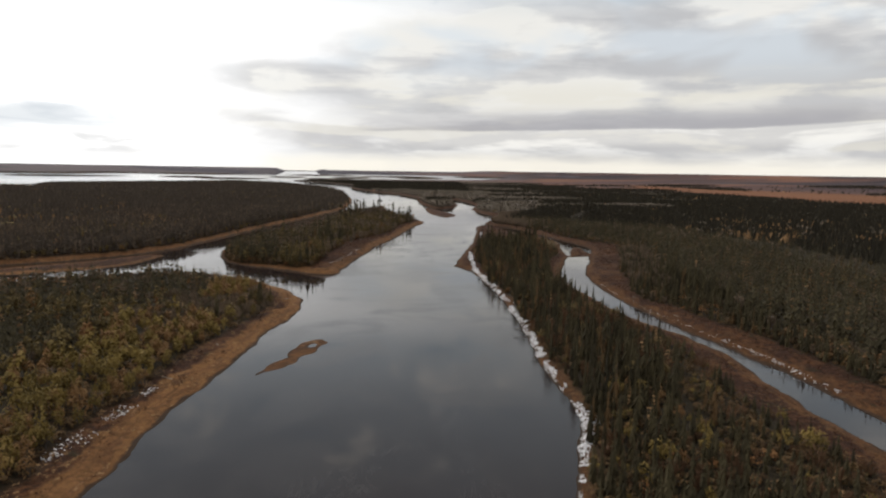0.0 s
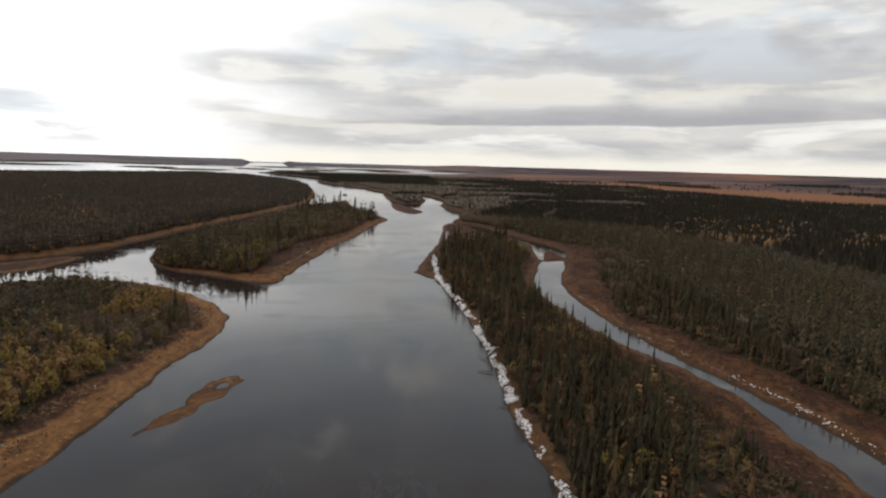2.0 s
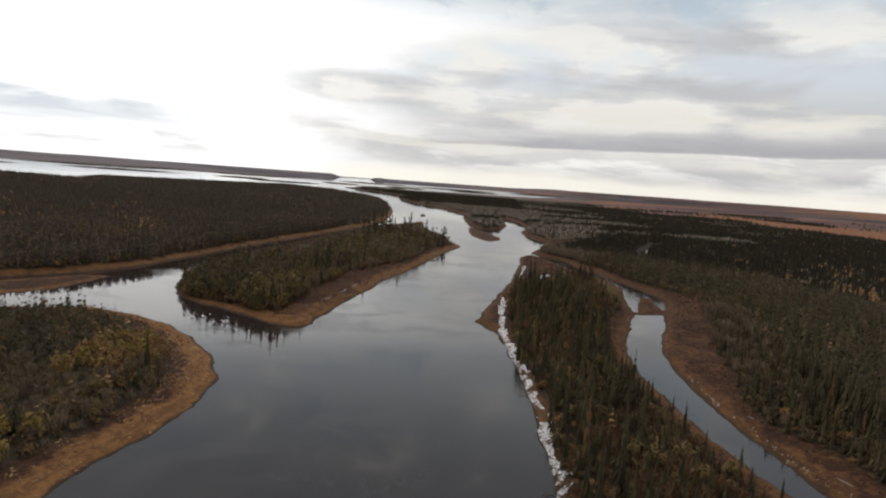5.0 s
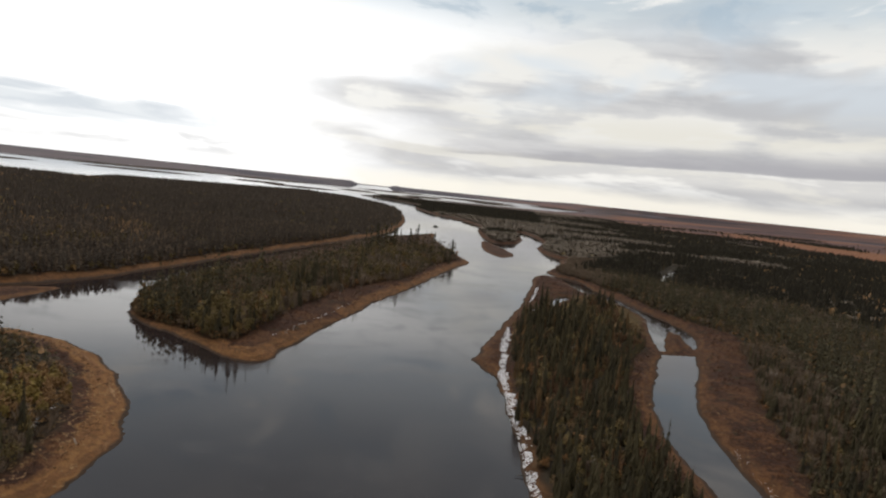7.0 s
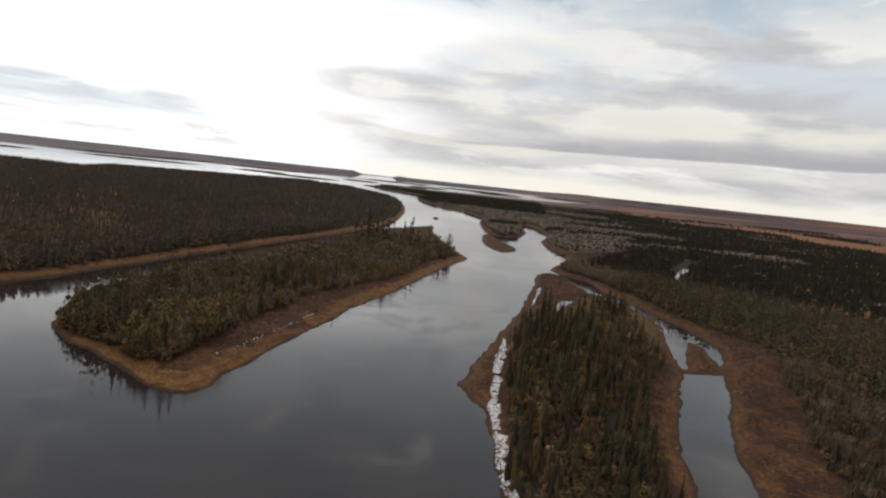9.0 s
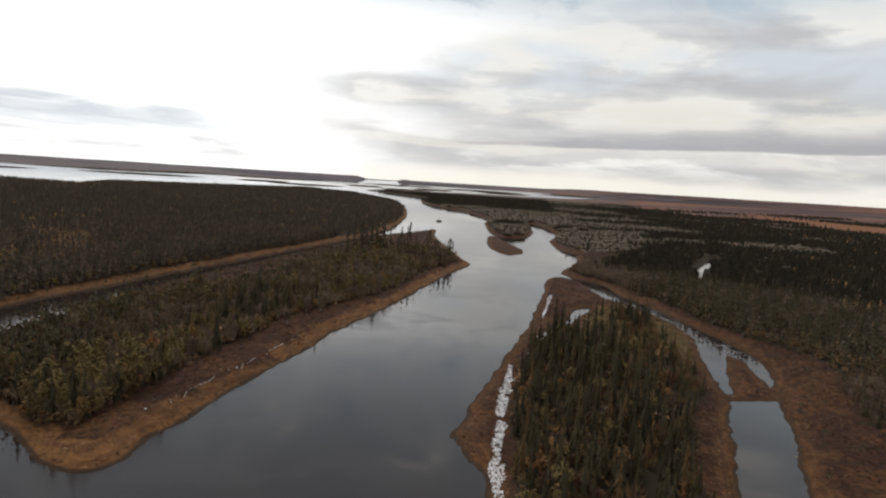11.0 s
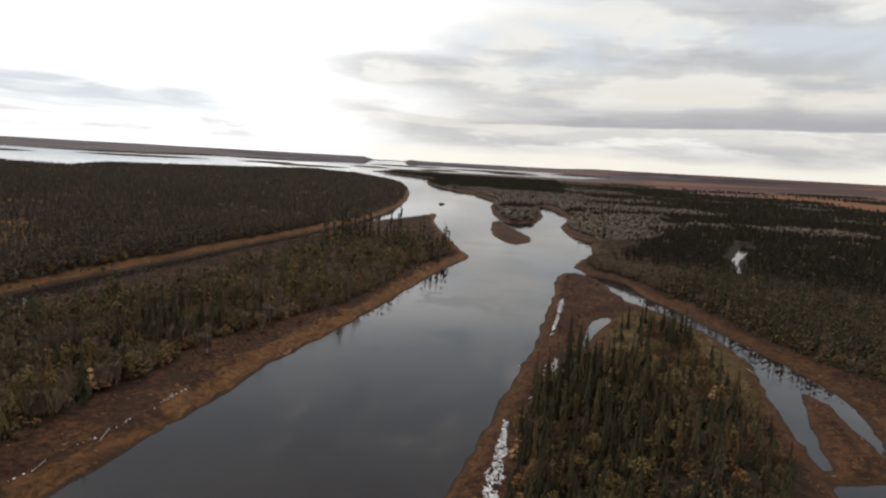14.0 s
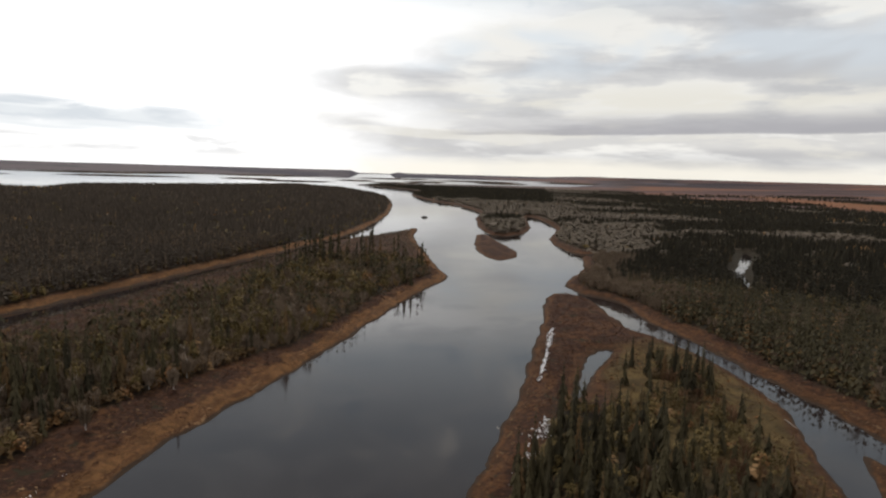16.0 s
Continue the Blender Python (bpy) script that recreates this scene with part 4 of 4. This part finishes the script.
    keep[np.nonzero(single)[0][:320]] = False

    def put(name, sel, kinds, material, label, category):
        sel = sel & keep
        scatter(name, kinds, places[sel], tall[sel], wide[sel], material, label, category)

    put("spruce_wood", (kind == 0) & near, SPRUCE_NEAR, NEEDLES, "dense dark green spruce wood on the river bank", "trees")
    put("spruce_wood", (kind == 0) & mid, SPRUCE_MID, NEEDLES, "dark spruce wood behind the brown river bank", "trees")
    put("spruce_wood", (kind == 0) & low & (which == 2), SPRUCE_LOW, NEEDLES, "dark spruce wood on the river island", "trees")
    put("spruce_wood", (kind == 0) & low & (which == 4), SPRUCE_LOW, FAR_NEEDLES, "dark spruce wood beyond the creek", "trees")
    put("spruce_wood", (kind == 0) & low & (which != 2) & (which != 4), SPRUCE_LOW, HAZED_BROWN_NEEDLES, "brownish dark spruce wood across the channel", "trees")
    put("far_forest", (kind == 0) & far & (which == 0), SPRUCE_FAR, HAZED_BROWN_NEEDLES, "brownish spruce forest along the far side channel", "forest")
    put("far_forest", (kind == 0) & far & (which != 0), SPRUCE_FAR, FAR_NEEDLES, "dark spruce forest covering the far plain", "forest")
    bush = (kind == 1) & ~far & (dist < 140) & (y < 300) & (y > 75)
    willows = [make_willow(k) for k in range(6)]
    for n, i in enumerate(np.nonzero(bush)[0][:260]):
        thing = willows[n] if n < 6 else copy_thing(willows[n % 6], Matrix())
        thing.matrix_basis = Matrix.Translation(places[i]) @ pose(0, 0, 0, 0, 0, rng.uniform(0, 360)) @ Matrix.Diagonal((wide[i], wide[i], tall[i], 1))
    keep[np.nonzero(bush)[0][:260]] = False
    yellow = (which == 1) & (((y < 285) & (inside < 42)) | mound)
    put("willow_thicket", (kind == 1) & ~far & yellow, LEAFY_MID, WILLOW, "yellow green autumn willow thicket on the point", "bushes")
    put("olive_thicket", (kind == 1) & ~far & ~yellow & (dist < 140), LEAFY, OLIVE, "olive green deciduous trees beside the water", "bushes")
    put("olive_thicket", (kind == 1) & ~far & ~yellow & (dist >= 140), LEAFY_MID, OLIVE, "olive green deciduous bushes behind the bank", "bushes")
    put("far_willows", (kind == 1) & far, LEAFY_FAR, OLIVE, "yellowing deciduous trees in the far forest", "trees")
    put("bare_thicket", (kind == 2) & ~far & (which != 3), TWIGGY, TWIGS, "leafless grey brown thicket along the bank", "bushes")
    put("bare_thicket", (kind == 2) & ~far & (which == 3), TWIGGY, RUSSET_TWIGS, "leafless russet brown bushes among the spruces", "bushes")
    put("far_bare_wood", (kind == 2) & far & (rng.uniform(0, 1, x.size) < 0.8), BARE_FAR, PALE_TWIGS, "pale grey leafless wood beside the river", "trees")
    put("golden_larches", (kind == 3) & ~far, SPRUCE_MID, GOLD, "golden autumn larches among dark spruces", "trees")
    put("far_larches", (kind == 3) & far, SPRUCE_FAR, GOLD, "golden larches scattered in the far forest", "trees")


def grow_brush():
    """Undergrowth that closes the gaps between the trees near the river."""
    x, y = seeds(-420, 260, 90, 900, 620)
    land, which, back, z = survey(x, y)
    inside = land - back
    deep = np.where((which == 2) | (which == 3), 90, 22)
    head = (which == 3) & (y > 560) & (x > 62) & (inside > -12) & (land > 2.5) & (y - 0.8 * (x - 60) < 690)
    ok = ((inside > -0.5) | head) & (inside < deep) & (which < 5) & in_view(x, y) & (path_distance(x, y) < 380) & (wave(x, y, 16, 55) > -0.55)
    x, y, z, which, inside = (v[ok] for v in (x, y, z, which, inside))
    h = rng.uniform(1.6, 3.8, x.size) * np.where(inside < 0, 0.35, np.where(inside < 3, 0.8, 1.0))
    places = np.stack([x, y, z - 0.15], 1)
    green = (which == 3) & (y > 540) & (wave(x, y, 34, 56) > -0.35)
    # a dense, tall fringe round the island's head
    hx, hy = seeds(-190, -55, 425, 640, 1500)
    hl, hw, hb, hz = survey(hx, hy)
    ok = (hw == 2) & (hl > hb - 1) & (hl < hb + 9) & ((hx < -84) | (hy > 520))
    scatter("undergrowth", BRUSHY, np.stack([hx, hy, hz - 0.2], 1)[ok], rng.uniform(2.5, 5.5, int(ok.sum())), rng.uniform(2.2, 4.0, int(ok.sum())), BRUSH, "dull olive brown fringe of bushes on the island", "bushes")
    close = path_distance(x, y) < 120
    for sel, kinds, leaf, label in ((green & close, FINE_BRUSH, OLIVE, "olive green bushes between the spruces"), (~green & close, FINE_BRUSH, BRUSH, "dull brown undergrowth beneath the spruces"),
                                    (~close, BRUSHY, BRUSH, "dull brown undergrowth between the trees")):
        scatter("undergrowth", kinds, places[sel], h[sel], h[sel] * rng.uniform(0.9, 1.4, int(sel.sum())), leaf, label, "bushes")


def grow_shrubs():
    """Knee-high shrubs between the grassy shore and the wood."""
    x, y = seeds(-200, 170, 110, 900, 1500)
    land, which, back, z = survey(x, y)
    thick = wave(x, y, 30, 41) + 0.6 * wave(x, y, 9, 42)
    ok = (land > np.where((which == 3) & (y > 600), 3.2, 4.6) + 2.6 * thick) & (land < back + 3) & in_view(x, y) & (which != 7) & (thick > -0.5)
    x, y, z = x[ok], y[ok], z[ok]
    h = rng.uniform(0.6, 1.5, x.size)
    scatter("low_shrubs", SHRUBS, np.stack([x, y, z - 0.05], 1), h, h * rng.uniform(0.9, 1.6, x.size), RED_TWIGS, "reddish brown leafless low shrubs on the bank", "shrubs")


def grow_island_shrubs():
    """Pale leafless shrubs on the island's side channel."""
    x, y = seeds(-200, -60, 540, 1240, 900)
    land, which, back, z = survey(x, y)
    ok = (which == 2) & (land > 3) & (land < back + 4) & ((x < -128 + 0.10 * (y - 500)) | (y > 890)) & (wave(x, y, 14, 51) > -0.7)
    x, y, z = x[ok], y[ok], z[ok]
    h = rng.uniform(0.8, 2.0, x.size) * (1 + 0.3 * wave(x, y, 25, 52))
    scatter("pale_shrubs", SHRUBS, np.stack([x, y, z - 0.05], 1), h, h * rng.uniform(1.2, 2.0, x.size), PALE_TWIGS, "pale grey leafless shrubs beside the side channel", "shrubs")


def grow_tufts():
    """Tussocks of faded sedge on the open banks."""
    blades = []
    for k in range(5):
        q = np.random.default_rng(130 + k)
        v, f = [], []
        for j in range(5):
            a, b, w = q.uniform(0, 6.283), q.uniform(0, 6.283), q.uniform(0.18, 0.32)
            n0, lean = len(v), q.uniform(0.4, 0.9)
            v += [(-w * math.sin(a), w * math.cos(a), 0), (w * math.sin(a), -w * math.cos(a), 0), (lean * math.cos(b), lean * math.sin(b), q.uniform(0.6, 1.0))]
            f.append((n0, n0 + 1, n0 + 2))
        blades.append((np.array(v), np.array(f)))
    x, y = seeds(-235, 175, 110, 700, 4200)
    land, which, back, z = survey(x, y)
    ok = (land > 0.7) & (land < np.minimum(back + 1, 26)) & in_view(x, y) & (which != 7) & (path_distance(x, y) < 250) & (wave(x, y, 8, 81) + 0.6 * wave(x, y, 3, 82) > 0.0)
    x, y, z, which = x[ok], y[ok], z[ok], which[ok]
    h = rng.uniform(0.10, 0.28, x.size)
    tan = (y < 430) & ((which == 1) | (which == 8))
    for sel, leaf, label in ((tan, STRAW, "tan straw tussocks on the grassy point"), (~tan, SEDGE, "ochre brown sedge tussocks along the banks")):
        scatter("sedge_tussocks", blades, np.stack([x, y, z - 0.04], 1)[sel], h[sel], rng.uniform(0.5, 1.3, int(sel.sum())), leaf, label, "grass")


grow()
grow_brush()
grow_tufts()
grow_shrubs()
grow_island_shrubs()


# ---------------------------------------------------------------- snow and ice on the banks
def plate(rnd):
    """A flat, broken slab with six or seven uneven corners: one unit across."""
    n = int(rnd.integers(5, 8))
    a = np.sort(rnd.uniform(0, 6.283, n)) + np.linspace(0, 0.01, n)
    r = rnd.uniform(0.22, 0.65, n)
    top = np.stack([r * np.cos(a), 0.55 * r * np.sin(a), rnd.uniform(0.75, 1.0, n)], 1)
    low = top * (1.12, 1.12, 0)
    v = np.concatenate([top, low, [(0, 0, 1.05)]])
    f = [(j, (j + 1) % n, 2 * n) for j in range(n)]
    for j in range(n):
        k = (j + 1) % n
        f += [(j, n + j, n + k), (j, n + k, k)]
    return v, np.array(f)


PLATES = [plate(np.random.default_rng(300 + k)) for k in range(9)]


def strew(name, line, width, count, size, label, seed, gaps=0.0):
    """Broken snow slabs along a line of plan places, x, y."""
    r = np.random.default_rng(seed)
    p = np.array(line, float)
    leg = np.hypot(*np.diff(p, axis=0).T)
    run = np.r_[0, np.cumsum(leg)]
    at = np.sort(r.uniform(0, run[-1], count))
    x, y = np.interp(at, run, p[:, 0]), np.interp(at, run, p[:, 1])
    off = r.normal(0, 0.42, count) * width * (0.55 + 0.45 * wave(x, y, 14, seed))
    x, y = x + off, y + r.normal(0, 0.5, count)
    keep = wave(x, y, 9, seed + 1) + 0.6 * wave(x, y, 3.5, seed + 2) > gaps - 0.75
    x, y = x[keep], y[keep]
    land, _, _, z = survey(x, y)
    ok = land > -0.2
    x, y, z = x[ok], y[ok], z[ok]
    big = size * r.uniform(0.4, 1.3, x.size) ** 1.3
    scatter(name, PLATES, np.stack([x, y, z - 0.06], 1), 0.16 + 0.16 * big, big, ICE, label, "snow")


def bank_snow():
    """Snow and ice slabs from the waterline up to the first trees, along the spit's river side."""
    r = np.random.default_rng(11)
    x, y = r.uniform(28, 52, 60000), r.uniform(118, 545, 60000)
    land, which, _, z = survey(x, y)
    edge = 2.9 + 2.0 * wave(x, y, 12, 61) + 1.7 * wave(x, y, 4, 62) - 2.2 * ramp(-y, -150, -118)
    line = snow_line(y)
    ok = np.where(y < 425, (land > 0.1) & (land < edge) & (x < 50), (np.abs(x - line) < 0.3 + 0.5 * edge) & (land > 0.5)) & (which == 3)
    ok &= wave(x, y, 7, 63) + 0.7 * wave(x * 1.6, y * 0.7, 2.6, 64) > np.where(y > 410, -0.50, -0.55)
    x, y, z = x[ok][:9000], y[ok][:9000], z[ok][:9000]
    big = 0.62 * r.uniform(0.35, 1.35, x.size) ** 1.4
    scatter("bank_snow", PLATES, np.stack([x, y, z - 0.06], 1), 0.16 + 0.16 * big, big, ICE, "broken white snow and ice slabs along the wooded bank", "snow")


bank_snow()
strew("tip_snow", [(46, 640), (50, 672), (54, 720)], 1.7, 420, 0.9, "patchy snow on the brown shrub flat", 2, 0.15)
strew("tip_snow", [(40, 560), (44.5, 584), (48, 604)], 5.0, 330, 0.55, "scattered snow remains on the brown shrub flat", 3, 0.3)
strew("creek_snow", [(123, 262), (116, 292), (110, 325), (107, 350), (106, 392)], 3.0, 130, 0.30, "bleached debris and snow along the creek", 14, 0.2)
strew("creek_snow", [(133, 190), (131, 220), (127, 245), (122, 262)], 2.6, 130, 0.6, "scattered snow and bleached debris by the creek", 4, 0.2)
strew("point_snow", [(-90, 140), (-88, 155), (-87, 172), (-86, 190)], 4.0, 260, 0.55, "thin snow patches on the brown grassy bank", 5, 0.3)
strew("point_snow", [(-92, 330), (-99, 345)], 5.0, 110, 0.9, "thin snow patches on the brown point", 6, 0.2)
strew("island_debris", [(-74, 452), (-70, 480), (-67, 510), (-64, 545)], 1.2, 60, 0.45, "thin line of snow and bleached wood on the bank", 7, 0.3)


# ---------------------------------------------------------------- single things
def height_at(x, y):
    return float(survey(np.array([x], float), np.array([y], float))[3][0])


def stand(thing, x, y, size, turn=0.0, sink=0.1, tilt=0.0):
    thing.matrix_basis = Matrix.Translation((x, y, height_at(x, y) - sink)) @ pose(0, 0, 0, tilt, 0, turn) @ Matrix.Diagonal((size, size, size, 1))
    return thing


# tall spruces that stand clear of the wood, by the creek and on the island's head
lone = None
for n, (x, y, size) in enumerate([(84, 322, 11), (85, 306, 9), (90, 294, 10), (94, 279, 8.5), (83, 332, 9.5), (80, 347, 10), (99, 266, 8), (-31, 808, 15), (-36, 812, 17), (-41, 818, 16), (-47, 806, 14),
                                  (-54, 826, 15), (-62, 838, 14), (-70, 850, 15), (-58, 700, 13), (76, 640, 14), (82, 662, 13), (86, 652, 15), (92, 676, 12), (99, 668, 12)]):
    if lone is None:
        lone = tagged(make_spruce(3), "tall dark spruce rising above its neighbours", "tree", "tall spruces")
        thing = lone
    else:
        thing = copy_thing(lone, Matrix())
    stand(thing, x, y, size, 67 * n)

birch = None
for n, (x, y, size) in enumerate([(-75, 566, 8), (-88, 505, 7.5), (-70, 600, 8), (-64, 640, 7.5), (-84, 530, 8), (147, 470, 9), (150, 300, 10), (160, 340, 9), (146, 262, 9), (70, 560, 8), (62, 480, 7.5), (55, 350, 7), (-60, 690, 8), (140, 800, 9), (120, 850, 9)] + [(-92 + 16 * math.sin(5.3 * k) + 0.07 * (k * 15), 545 + 13 * k, 8.5 + 1.5 * math.sin(3.1 * k)) for k in range(20)]):
    thing = make_birch(0) if birch is None else copy_thing(birch, Matrix())
    birch = birch or thing
    stand(thing, x, y, size, 53 * n)


def rough_stone(name, seed, sx, sy, sz):
    """An uneven boulder."""
    bm = bmesh.new()
    bmesh.ops.create_icosphere(bm, subdivisions=3, radius=1)
    for v in bm.verts:
        d = v.co.normalized()
        k = 1 + 0.28 * noise.noise(d * 1.7 + Vector((seed, 0, 0))) + 0.10 * noise.noise(d * 5 + Vector((seed, 3, 0)))
        v.co = Vector((d.x * sx * k, d.y * sy * k, d.z * sz * k))
    me = bpy.data.meshes.new(name)
    bm.to_mesh(me)
    bm.free()
    me.materials.append(STONE)
    return new(name, me)


rock = rough_stone("rock_islet", 1.0, 5.5, 4.0, 2.6)
rock.matrix_basis = pose(-126, 1455, 0.2)
tagged(rock, "small dark rock islet out in the river", "rock")


def fallen_tree(x, y, turn, length, drop, seed):
    """A dead spruce lying from the bank into the water: stem and broken branches."""
    rnd = np.random.default_rng(500 + seed)
    thing = new("fallen_tree")
    part("trunk", stem_mesh("trunk", length, 0.16, 0.05, BARK, 0.03, rnd=rnd), thing)
    v, f = fan_tree(length, 0.4, 7, 3, 0.1, rnd, 0.5)
    tagged(part("branches", add_mesh("branches", v, f, NEEDLES, {"tint": np.zeros(len(v))}), thing), "dead dark branches", kind="stuff")
    thing.matrix_basis = Matrix.Translation((x, y, height_at(x, y) + 0.1)) @ pose(0, 0, 0, 90 + drop, 0, turn)
    return tagged(thing, "dead spruce toppled from the snowy bank into water", "fallen tree", "toppled spruces")


for n, (x, y, turn, length, drop) in enumerate([(43.5, 262, -97, 9, 6), (44.5, 232, -80, 7, 8), (43, 276, -112, 6, 8), (40, 352, -85, 5, 9)]):
    fallen_tree(x, y, turn, length, drop, n)


def drift_log(x, y, turn, length, seed):
    rnd = np.random.default_rng(600 + seed)
    ob = new("drift_log", stem_mesh("drift_log", length, 0.17, 0.09, LOG, 0.02, rnd=rnd))
    ob.matrix_basis = Matrix.Translation((x, y, height_at(x, y) + 0.14)) @ pose(0, 0, 0, 90, 0, turn)
    return tagged(ob, "bleached drift log stranded on the brown bank", "log", "drift logs")


for n, (x, y, turn, length) in enumerate([(-71, 470, 20, 6), (-70, 486, 10, 5), (-68, 505, 15, 7), (-72, 462, 40, 4), (-66, 530, 12, 6), (128, 213, 30, 5), (126, 238, 35, 6), (118, 300, 20, 5), (124, 640, 5, 6),
                                          (131, 655, 30, 5), (141, 612, 10, 4), (-88, 200, 60, 5), (-84, 240, 30, 4), (-79, 330, 45, 4), (33, 600, 20, 4), (39, 655, 12, 5), (112, 345, 25, 5), (118, 480, 20, 5), (122, 620, 5, 7)]):
    drift_log(x, y, turn, length, n)


# long low islands out in the lake
def lake_island(x, y, half, wide, turn, seed):
    rnd = np.random.default_rng(700 + seed)
    n, rings = 40, (1.0, 0.93, 0.6, 0.0)
    v, f = [], []
    for k, ring in enumerate(rings):
        for j in range(n):
            a = 6.283 * j / n
            w = 1 + 0.35 * math.sin(3 * a + seed) * math.cos(2 * a) + 0.12 * rnd.normal()
            v.append((half * ring * math.cos(a), 0.55 * wide * ring * math.sin(a) * w, (-0.5, 1.0, 3.5, 4.2)[k] + (0.7 * rnd.normal() if k > 1 else 0)))
    for k in range(3):
        for j in range(n):
            b, c = k * n + j, k * n + (j + 1) % n
            f.append((b, c, c + n, b + n))
    ob = new("lake_island", add_mesh("lake_island", v, f, FAR_WOOD))
    ob.matrix_basis = pose(x, y, float(lake_lift(math.hypot(x - 15, y))), 0, 0, turn)
    return tagged(ob, "long low wooded island in the bright lake", "island", "lake islands")


FAR_WOOD = plain_material("far_mixed_wood", rgb(0.06, 0.046, 0.036), rgb(0.12, 0.09, 0.065), 0.02, 0.95, 0.8)
for n, (x, y, half, wide, turn) in enumerate([(-1950, 3350, 330, 22, 30), (-2500, 2900, 260, 14, 40), (-2300, 3550, 480, 26, 33), (-760, 4250, 260, 18, 10), (-1500, 4050, 330, 22, 20), (-1120, 3500, 210, 10, 16),
                                              (-250, 4230, 300, 25, 4), (350, 4330, 260, 22, -4), (-1000, 3150, 90, 8, 18), (-620, 3700, 150, 30, 12), (-900, 3850, 120, 18, 6),
                                              (-1400, 3600, 160, 16, 24), (-2000, 3900, 240, 30, 28), (-520, 3950, 130, 14, 8), (-100, 4050, 160, 14, 0)]):
    lake_island(x, y, half, wide, turn, n)
